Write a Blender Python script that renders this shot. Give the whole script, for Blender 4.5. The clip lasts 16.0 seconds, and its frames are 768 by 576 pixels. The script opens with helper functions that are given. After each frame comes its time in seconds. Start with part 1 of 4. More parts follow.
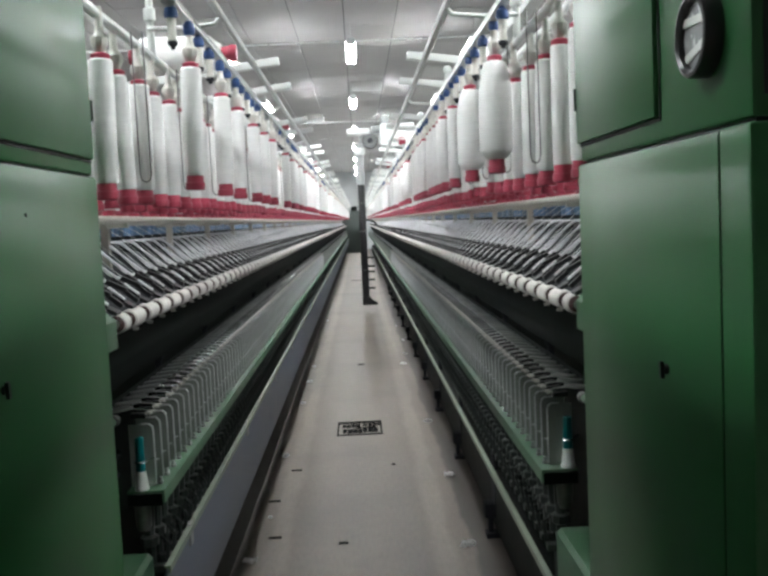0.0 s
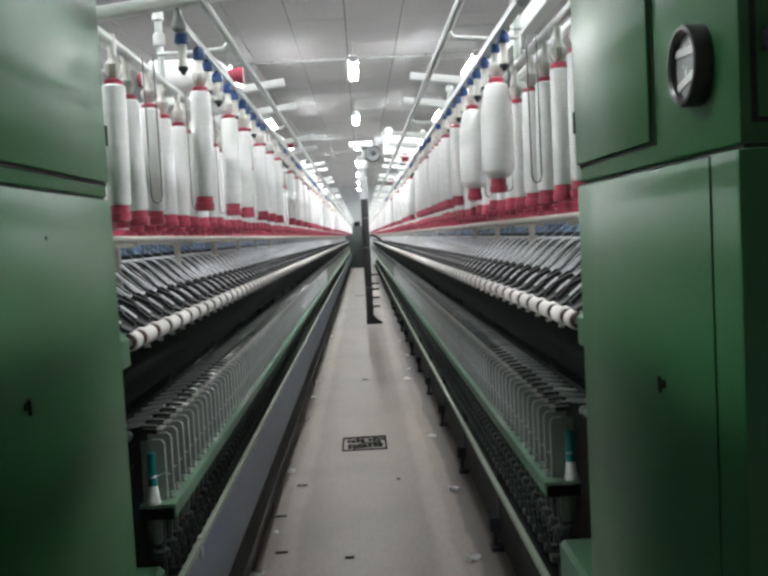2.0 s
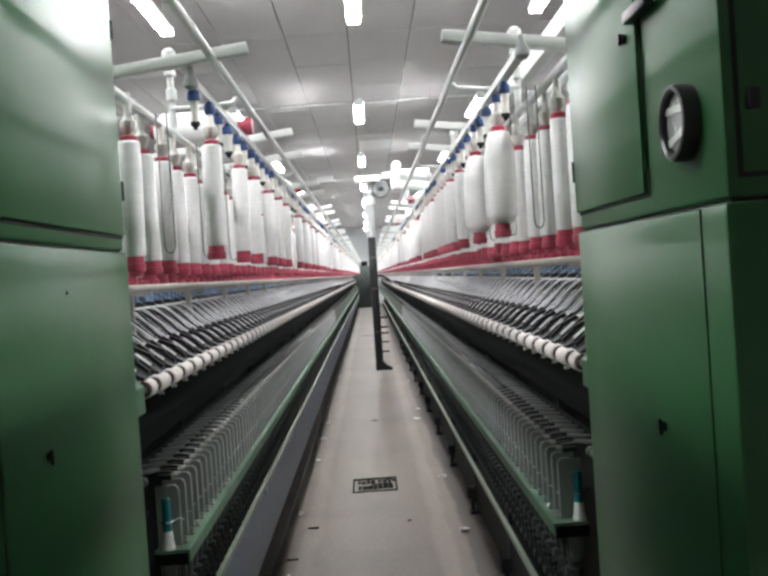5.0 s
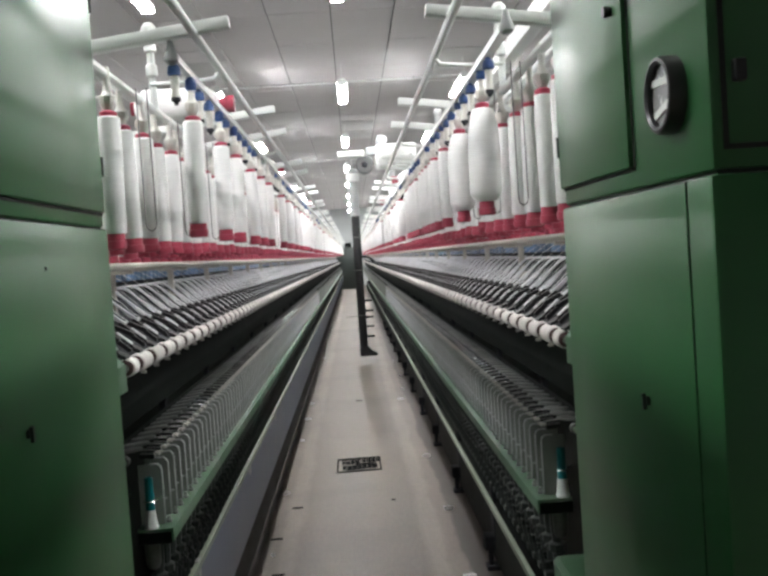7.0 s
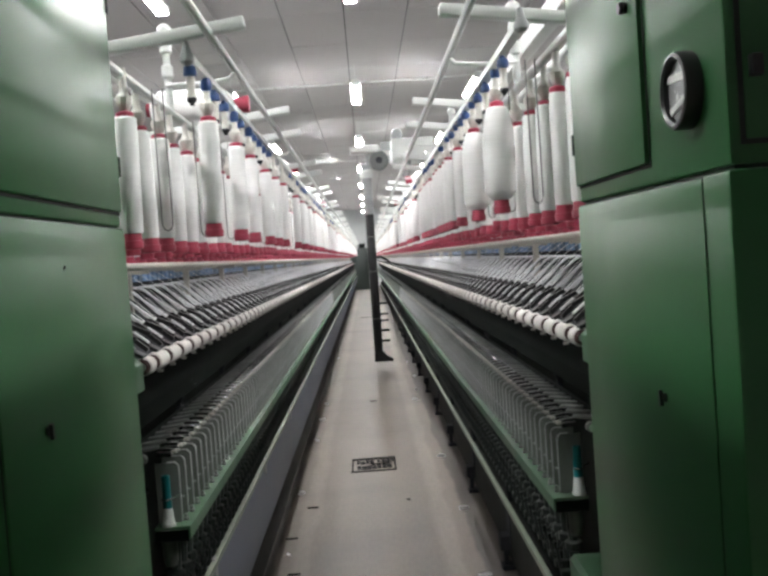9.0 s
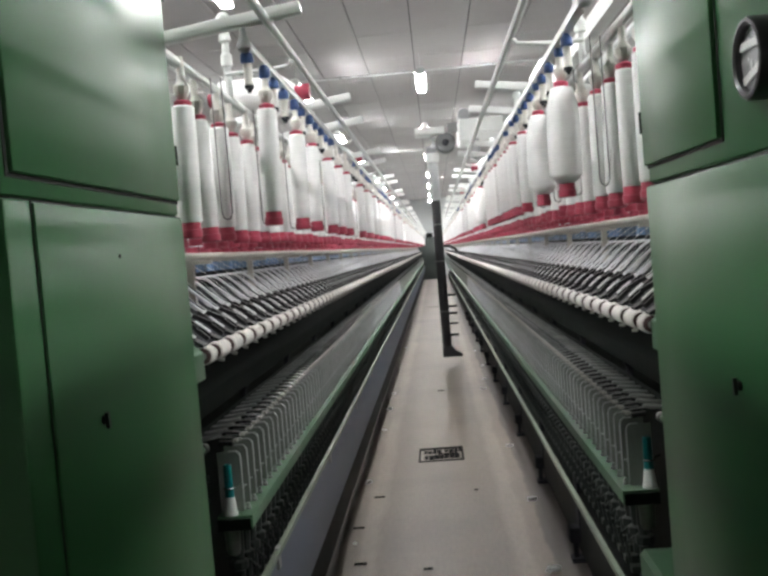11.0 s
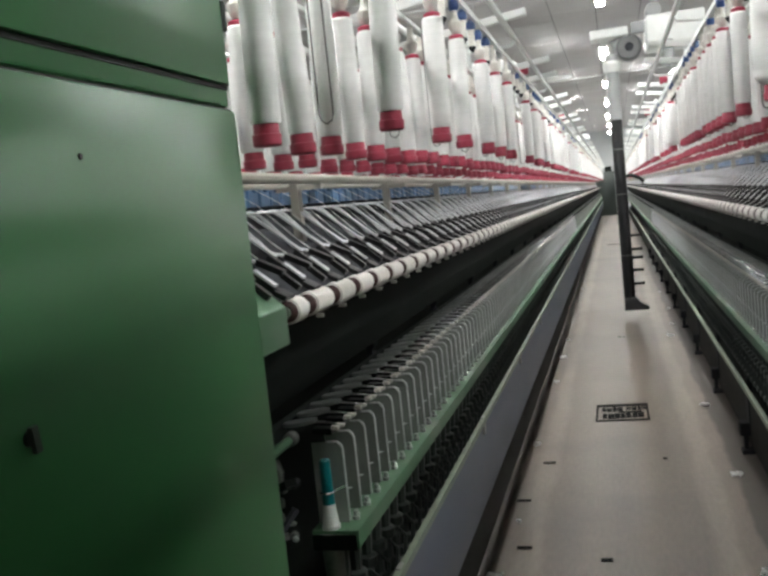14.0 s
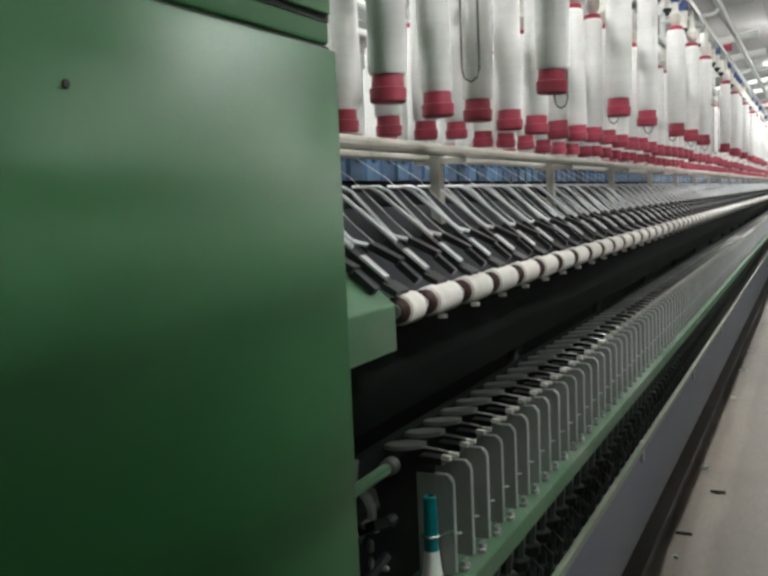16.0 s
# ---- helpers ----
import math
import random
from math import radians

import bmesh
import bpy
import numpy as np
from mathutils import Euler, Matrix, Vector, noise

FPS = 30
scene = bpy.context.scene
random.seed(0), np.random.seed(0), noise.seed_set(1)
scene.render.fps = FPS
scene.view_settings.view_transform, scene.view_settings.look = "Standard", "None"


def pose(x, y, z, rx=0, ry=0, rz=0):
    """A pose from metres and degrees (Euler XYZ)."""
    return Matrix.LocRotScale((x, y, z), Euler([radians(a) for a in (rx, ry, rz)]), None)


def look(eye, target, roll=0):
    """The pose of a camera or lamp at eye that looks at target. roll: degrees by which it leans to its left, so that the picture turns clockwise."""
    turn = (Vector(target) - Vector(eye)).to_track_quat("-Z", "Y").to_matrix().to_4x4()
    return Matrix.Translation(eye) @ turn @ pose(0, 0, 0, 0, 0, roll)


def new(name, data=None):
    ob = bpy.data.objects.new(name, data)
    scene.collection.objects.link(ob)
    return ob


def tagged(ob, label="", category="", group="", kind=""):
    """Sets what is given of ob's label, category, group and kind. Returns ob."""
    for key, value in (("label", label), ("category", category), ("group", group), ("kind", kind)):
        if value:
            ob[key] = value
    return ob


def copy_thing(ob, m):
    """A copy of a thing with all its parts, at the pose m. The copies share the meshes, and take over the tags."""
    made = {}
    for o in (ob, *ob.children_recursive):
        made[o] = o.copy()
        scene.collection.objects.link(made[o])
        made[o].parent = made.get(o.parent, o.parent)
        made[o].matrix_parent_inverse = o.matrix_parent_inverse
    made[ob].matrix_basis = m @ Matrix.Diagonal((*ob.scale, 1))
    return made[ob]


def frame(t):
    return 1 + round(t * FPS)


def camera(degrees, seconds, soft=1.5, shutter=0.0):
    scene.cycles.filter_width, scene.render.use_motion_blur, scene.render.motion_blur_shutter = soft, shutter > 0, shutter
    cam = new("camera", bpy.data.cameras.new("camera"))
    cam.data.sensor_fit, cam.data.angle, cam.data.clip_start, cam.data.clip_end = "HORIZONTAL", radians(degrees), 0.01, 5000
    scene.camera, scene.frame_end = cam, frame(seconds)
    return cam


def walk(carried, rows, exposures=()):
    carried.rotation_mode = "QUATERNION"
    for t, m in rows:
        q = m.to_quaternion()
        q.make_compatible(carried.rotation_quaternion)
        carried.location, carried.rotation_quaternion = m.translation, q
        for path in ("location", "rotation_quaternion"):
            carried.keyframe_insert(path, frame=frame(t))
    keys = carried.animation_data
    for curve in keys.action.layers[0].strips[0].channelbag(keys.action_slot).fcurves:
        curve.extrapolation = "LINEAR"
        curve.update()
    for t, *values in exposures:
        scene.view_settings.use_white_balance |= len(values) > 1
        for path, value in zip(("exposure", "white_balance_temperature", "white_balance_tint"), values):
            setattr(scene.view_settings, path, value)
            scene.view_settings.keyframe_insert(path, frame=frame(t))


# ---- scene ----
cam = camera(47.2, 16.0, soft=3.0)
PATH = [
    (0, (0.039, -0.207, 1.367), (0.09, 1.786, 1.212), -2.7),
    (0.5, (0.039, -0.212, 1.368), (0.088, 1.781, 1.218), -3.0),
    (1, (0.038, -0.224, 1.371), (0.085, 1.771, 1.23), -3.2),
    (1.5, (0.035, -0.237, 1.373), (0.066, 1.759, 1.242), -3.4),
    (2, (0.032, -0.256, 1.377), (0.078, 1.74, 1.256), -3.0),
    (2.5, (0.029, -0.275, 1.383), (0.06, 1.723, 1.292), -3.3),
    (3, (0.03, -0.289, 1.39), (0.047, 1.71, 1.33), -3.7),
    (3.2, (0.032, -0.299, 1.395), (0.057, 1.701, 1.354), -3.7),
    (5.3, (0.032, -0.306, 1.395), (0.069, 1.693, 1.363), -3.9),
    (5.5, (0.033, -0.294, 1.391), (0.08, 1.705, 1.333), -4.0),
    (6, (0.034, -0.284, 1.384), (0.095, 1.713, 1.3), -3.8),
    (6.5, (0.033, -0.288, 1.386), (0.092, 1.709, 1.306), -4.0),
    (7, (0.032, -0.295, 1.385), (0.099, 1.702, 1.309), -3.9),
    (7.5, (0.031, -0.293, 1.384), (0.082, 1.705, 1.302), -4.1),
    (8, (0.029, -0.298, 1.384), (0.083, 1.7, 1.313), -4.0),
    (8.5, (0.028, -0.3, 1.383), (0.074, 1.698, 1.313), -4.0),
    (10.8, (0.036, -0.268, 1.37), (-0.046, 1.728, 1.286), -4.9),
    (11, (0.046, -0.259, 1.371), (-0.075, 1.736, 1.288), -4.8),
    (11.5, (0.078, -0.214, 1.357), (-0.163, 1.769, 1.252), -5.1),
    (12, (0.095, -0.134, 1.342), (-0.18, 1.842, 1.2), -5.9),
    (12.5, (0.036, -0.003, 1.334), (-0.189, 1.98, 1.191), -4.4),
    (13, (-0.003, 0.107, 1.334), (-0.263, 2.083, 1.167), -4.4),
    (13.5, (0.005, 0.259, 1.331), (-0.476, 2.194, 1.182), -3.8),
    (14, (0.032, 0.375, 1.321), (-0.488, 2.298, 1.138), -6.0),
    (14.5, (0.019, 0.417, 1.299), (-0.531, 2.329, 1.086), -4.6),
    (15, (-0.016, 0.462, 1.297), (-0.563, 2.375, 1.094), -4.0),
    (15.5, (-0.036, 0.564, 1.293), (-0.733, 2.424, 1.061), -3.3),
    (16, (-0.004, 0.676, 1.312), (-0.882, 2.462, 1.114), -2.4),
]
walk(cam, [(t, look(e, g, r)) for t, e, g, r in PATH],
     exposures=[(0, -0.16, 6250, 6), (3.2, -0.1, 6250, 6), (5.4, -0.06, 6400, 10), (12, -0.12, 6500, 9), (16, -0.1, 6550, 5)])

# ---- world, lights, exposure ----
world = bpy.data.worlds.new("world")
scene.world = world
world.use_nodes = True
world.node_tree.nodes["Background"].inputs["Color"].default_value = (0.75, 0.8, 0.85, 1)
world.node_tree.nodes["Background"].inputs["Strength"].default_value = 0.05

# ---- plan ----
HALL_X, HALL_Y0, HALL_Y1, CEIL = 6.6, -5.35, 42.0, 3.7
END_Y = 37.3            # far end of both spinning frames
START_L, START_R = 1.55, 1.45
PITCH = 0.07            # spindle pitch
LIGHT = 335.0            # glow of a tube
ROOM_LIGHT_Y = [1.55 + 4.65 * k for k in range(9)]
ROOM_LIGHT_X = [-4.2, -1.45, 0.05, 1.52, 4.3]
LAMP_Z = 3.5


# ---- materials ----
def mat(name, color, rough=0.5, metal=0.0, vary=0.12, scale=6.0, fine=120.0, bump=0.05, spec=0.5, coat=0.0,
        spread=0.0, stain=None, stain_amount=0.0, stretch=(1, 1, 1), emit=0.0, dist=0.002):
    m = bpy.data.materials.new(name)
    m.use_nodes = True
    nt = m.node_tree
    b = nt.nodes["Principled BSDF"]
    b.inputs["Roughness"].default_value, b.inputs["Metallic"].default_value = rough, metal
    b.inputs["Specular IOR Level"].default_value, b.inputs["Coat Weight"].default_value = spec, coat
    tc = nt.nodes.new("ShaderNodeTexCoord")
    mp = nt.nodes.new("ShaderNodeMapping")
    mp.inputs["Scale"].default_value = stretch
    geo = nt.nodes.new("ShaderNodeNewGeometry")
    nt.links.new(geo.outputs["Position"], mp.inputs["Vector"])
    n1, n2 = nt.nodes.new("ShaderNodeTexNoise"), nt.nodes.new("ShaderNodeTexNoise")
    n1.inputs["Scale"].default_value, n1.inputs["Detail"].default_value = scale, 5
    n2.inputs["Scale"].default_value, n2.inputs["Detail"].default_value = fine, 3
    for n in (n1, n2):
        nt.links.new(mp.outputs["Vector"], n.inputs["Vector"])
    ramp = nt.nodes.new("ShaderNodeMapRange")
    ramp.inputs["From Min"].default_value, ramp.inputs["From Max"].default_value = 0.3, 0.7
    ramp.inputs["To Min"].default_value, ramp.inputs["To Max"].default_value = 1 - vary, 1 + vary
    add = nt.nodes.new("ShaderNodeMath")
    add.operation = "MULTIPLY_ADD"
    add.inputs[1].default_value, add.inputs[2].default_value = 0.35, 0.0
    nt.links.new(n2.outputs["Fac"], add.inputs[0])
    mixf = nt.nodes.new("ShaderNodeMath")
    mixf.operation = "MULTIPLY_ADD"
    mixf.inputs[1].default_value = 0.65
    nt.links.new(n1.outputs["Fac"], mixf.inputs[0])
    nt.links.new(add.outputs[0], mixf.inputs[2])
    nt.links.new(mixf.outputs[0], ramp.inputs["Value"])
    last = ramp.outputs["Result"]
    if spread:
        info = nt.nodes.new("ShaderNodeObjectInfo")
        r2 = nt.nodes.new("ShaderNodeMapRange")
        r2.inputs["To Min"].default_value, r2.inputs["To Max"].default_value = 1 - spread, 1 + spread
        nt.links.new(info.outputs["Random"], r2.inputs["Value"])
        mul = nt.nodes.new("ShaderNodeMath")
        mul.operation = "MULTIPLY"
        nt.links.new(last, mul.inputs[0])
        nt.links.new(r2.outputs["Result"], mul.inputs[1])
        last = mul.outputs[0]
    vm = nt.nodes.new("ShaderNodeVectorMath")
    vm.operation = "SCALE"
    vm.inputs[0].default_value = color
    nt.links.new(last, vm.inputs["Scale"])
    col = vm.outputs["Vector"]
    if stain:
        n3 = nt.nodes.new("ShaderNodeTexNoise")
        n3.inputs["Scale"].default_value, n3.inputs["Detail"].default_value = scale * 0.6, 8
        nt.links.new(geo.outputs["Position"], n3.inputs["Vector"])
        r3 = nt.nodes.new("ShaderNodeMapRange")
        r3.inputs["From Min"].default_value, r3.inputs["From Max"].default_value = 0.5, 0.72
        r3.inputs["To Max"].default_value = stain_amount
        nt.links.new(n3.outputs["Fac"], r3.inputs["Value"])
        mx = nt.nodes.new("ShaderNodeMix")
        mx.data_type = "RGBA"
        mx.inputs[7].default_value = (*stain, 1)
        nt.links.new(r3.outputs["Result"], mx.inputs[0])
        nt.links.new(col, mx.inputs[6])
        col = mx.outputs[2]
    nt.links.new(col, b.inputs["Base Color"])
    rr = nt.nodes.new("ShaderNodeMapRange")
    rr.inputs["To Min"].default_value, rr.inputs["To Max"].default_value = max(0.02, rough - 0.08), min(1, rough + 0.1)
    nt.links.new(mixf.outputs[0], rr.inputs["Value"])
    nt.links.new(rr.outputs["Result"], b.inputs["Roughness"])
    if bump:
        bp = nt.nodes.new("ShaderNodeBump")
        bp.inputs["Strength"].default_value, bp.inputs["Distance"].default_value = bump, dist
        nt.links.new(n2.outputs["Fac"], bp.inputs["Height"])
        nt.links.new(bp.outputs["Normal"], b.inputs["Normal"])
    if emit:
        b.inputs["Emission Color"].default_value = (1.0, 0.985, 0.985, 1)
        b.inputs["Emission Strength"].default_value = emit
    return m


GREEN = mat("green_enamel", (0.021, 0.098, 0.031), 0.34, spec=0.40, vary=0.03, scale=1.5, fine=5, bump=0.0)
DARKGREEN = mat("greyish_green_enamel", (0.05, 0.065, 0.058), 0.4, vary=0.08, scale=3)
BOLTSTEEL = mat("oily_bolt_steel", (0.16, 0.16, 0.155), 0.5, 0.6, vary=0.2, scale=30)
GREEN_RAIL = mat("green_rail_paint", (0.07, 0.155, 0.085), 0.42, vary=0.15, scale=9, fine=200, stain=(0.22, 0.23, 0.2), stain_amount=0.5)
SEAM = mat("seam_rubber", (0.008, 0.013, 0.01), 0.7, bump=0)
OLIVE = mat("olive_edge_metal", (0.25, 0.30, 0.22), 0.4, 0.3, vary=0.2, scale=12, stain=(0.3, 0.3, 0.26), stain_amount=0.5)
BLUEGREY = mat("bluegrey_panel_paint", (0.095, 0.122, 0.172), 0.38, vary=0.2, scale=5, stain=(0.14, 0.15, 0.17), stain_amount=0.25)
BLACK = mat("black_machine_paint", (0.007, 0.009, 0.008), 0.55, vary=0.3, scale=8, stain=(0.03, 0.031, 0.029), stain_amount=0.12, spec=0.07)
BLACKGLOSS = mat("black_plastic", (0.010, 0.010, 0.011), 0.35, vary=0.2, scale=20)
HOSE = mat("black_hose", (0.014, 0.014, 0.015), 0.55, vary=0.2, scale=10)
DARKPLATE = mat("dark_grey_plate", (0.034, 0.036, 0.042), 0.65, spec=0.15, vary=0.2, scale=14, stain=(0.07, 0.07, 0.07), stain_amount=0.2)
SEPARATOR = mat("separator_aluminium", (0.29, 0.31, 0.285), 0.45, 0.15, vary=0.12, scale=10, spread=0.1, stretch=(1, 1, 0.3))
CHROME = mat("chrome_steel", (0.7, 0.71, 0.72), 0.22, 1.0, vary=0.08, scale=20, spread=0.08)
BRIGHTROD = mat("satin_bright_rod", (0.72, 0.73, 0.75), 0.42, 0.35, vary=0.08, scale=20, spread=0.08)
WHARVE = mat("oily_wharve_steel", (0.035, 0.042, 0.038), 0.42, vary=0.25, scale=20)
GUIDESTEEL = mat("dark_guide_steel", (0.34, 0.35, 0.34), 0.32, 0.7, vary=0.2, scale=25, spread=0.2)
STEEL = mat("dull_steel", (0.42, 0.43, 0.42), 0.4, 0.85, vary=0.15, scale=20)
ROLLER = mat("pale_clearer_cloth", (0.62, 0.595, 0.565), 0.9, vary=0.1, scale=40, fine=500, bump=0.4, spread=0.06)
ROLLEREND = mat("brown_roller_end", (0.045, 0.017, 0.015), 0.6, vary=0.2, scale=40)
YARN = mat("white_roving", (0.87, 0.87, 0.86), 0.95, vary=0.05, scale=30, fine=500, bump=0.5, spec=0.15, spread=0.06, stretch=(0.3, 0.3, 3.0))
YARNFAR = mat("white_roving_rows", (0.80, 0.80, 0.79), 0.95, vary=0.09, scale=9, fine=300, bump=0.3, spec=0.15)
RED = mat("red_bobbin_plastic", (0.34, 0.042, 0.075), 0.45, vary=0.15, scale=25, spread=0.14)
BLUE = mat("blue_hanger_plastic", (0.035, 0.075, 0.21), 0.35, vary=0.15, scale=25, spread=0.1)
CREAM = mat("cream_hanger_plastic", (0.60, 0.585, 0.54), 0.4, vary=0.12, scale=25, spread=0.08)
WHITEPAINT = mat("white_painted_steel", (0.66, 0.68, 0.66), 0.4, vary=0.07, scale=8, stain=(0.35, 0.35, 0.32), stain_amount=0.2)
CREAMPIPE = mat("cream_pipe_paint", (0.5, 0.48, 0.42), 0.4, vary=0.12, scale=10, stain=(0.25, 0.23, 0.2), stain_amount=0.4)
TEAL = mat("teal_tube_plastic", (0.0, 0.14, 0.15), 0.35, vary=0.1, scale=25)
FLOORMAT = mat("beige_floor_screed", (0.225, 0.188, 0.152), 0.5, vary=0.24, scale=1.6, fine=45, bump=0.14, stain=(0.13, 0.115, 0.10), stain_amount=0.55, stretch=(1.5, 0.35, 1))


def floor_bands(m):
    """Paler tracks walked into the floor and a darker tone along both frames, with ragged soft borders."""
    nt = m.node_tree
    b = nt.nodes["Principled BSDF"]
    base = b.inputs["Base Color"].links[0].from_socket
    geo = nt.nodes.new("ShaderNodeNewGeometry")
    mp = nt.nodes.new("ShaderNodeMapping")
    mp.inputs["Scale"].default_value = (3.0, 0.8, 1.0)
    nt.links.new(geo.outputs["Position"], mp.inputs["Vector"])
    ns = nt.nodes.new("ShaderNodeTexNoise")
    ns.inputs["Scale"].default_value, ns.inputs["Detail"].default_value = 2.5, 6
    nt.links.new(mp.outputs["Vector"], ns.inputs["Vector"])
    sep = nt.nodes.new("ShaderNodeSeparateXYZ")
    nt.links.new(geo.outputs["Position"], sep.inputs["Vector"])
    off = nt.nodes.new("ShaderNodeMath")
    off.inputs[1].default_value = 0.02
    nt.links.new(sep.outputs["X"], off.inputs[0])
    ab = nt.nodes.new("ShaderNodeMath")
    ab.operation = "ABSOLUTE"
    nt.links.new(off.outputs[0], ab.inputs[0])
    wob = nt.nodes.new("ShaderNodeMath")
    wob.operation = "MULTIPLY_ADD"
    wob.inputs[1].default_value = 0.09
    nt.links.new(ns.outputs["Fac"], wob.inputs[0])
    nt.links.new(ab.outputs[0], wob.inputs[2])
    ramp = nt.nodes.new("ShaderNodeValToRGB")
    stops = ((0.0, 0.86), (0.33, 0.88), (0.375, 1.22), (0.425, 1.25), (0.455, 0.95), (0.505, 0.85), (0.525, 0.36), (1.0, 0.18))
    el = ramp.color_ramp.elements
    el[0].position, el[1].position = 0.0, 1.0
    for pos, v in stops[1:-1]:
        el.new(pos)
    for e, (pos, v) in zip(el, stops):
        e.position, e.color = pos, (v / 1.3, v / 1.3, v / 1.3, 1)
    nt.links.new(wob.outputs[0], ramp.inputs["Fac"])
    # the cross passage before the frames keeps one even tone
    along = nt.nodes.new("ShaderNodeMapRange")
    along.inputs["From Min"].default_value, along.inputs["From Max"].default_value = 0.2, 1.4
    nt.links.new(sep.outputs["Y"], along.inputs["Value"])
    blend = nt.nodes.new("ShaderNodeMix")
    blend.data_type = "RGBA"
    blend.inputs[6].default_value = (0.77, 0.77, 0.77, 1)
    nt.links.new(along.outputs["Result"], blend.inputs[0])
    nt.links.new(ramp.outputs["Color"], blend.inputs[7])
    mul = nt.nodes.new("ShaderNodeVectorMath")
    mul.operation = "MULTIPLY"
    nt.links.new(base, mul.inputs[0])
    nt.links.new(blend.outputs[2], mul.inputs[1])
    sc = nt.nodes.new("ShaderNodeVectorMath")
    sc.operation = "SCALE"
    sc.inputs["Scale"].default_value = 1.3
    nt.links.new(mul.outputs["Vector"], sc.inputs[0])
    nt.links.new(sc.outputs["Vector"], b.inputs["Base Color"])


floor_bands(FLOORMAT)
TILE = mat("grey_ceiling_panel", (0.50, 0.49, 0.485), 0.92, vary=0.06, scale=1.2, fine=90, bump=0.1, spec=0.15)
DIFFUSER = mat("pale_diffuser_sheet", (0.52, 0.52, 0.51), 0.85, vary=0.05, scale=3, spec=0.15, bump=0)
TILEBAR = mat("ceiling_grid_bar", (0.08, 0.08, 0.08), 0.6)
WALL = mat("grey_wall_paint", (0.42, 0.44, 0.44), 0.7, vary=0.08, scale=1.5)
BLACKPAINT = mat("black_stencil_paint", (0.008, 0.008, 0.008), 0.9, vary=0.3, scale=30, spec=0.1)
PALEBLUE = mat("pale_blue_guide_plastic", (0.14, 0.25, 0.42), 0.4, vary=0.2, scale=30, spread=0.45)
GLOW = mat("lamp_tube_glow", (0.9, 0.9, 0.9), 0.4, emit=LIGHT, bump=0)
GLASSFACE = mat("gauge_silver_face", (0.45, 0.46, 0.47), 0.25, 0.3, vary=0.1, scale=30)
FANGREY = mat("dull_grey_casting", (0.11, 0.115, 0.115), 0.5, vary=0.15, scale=8)
GREYHOSE = mat("grey_hose", (0.3, 0.31, 0.31), 0.4, vary=0.12, scale=8)


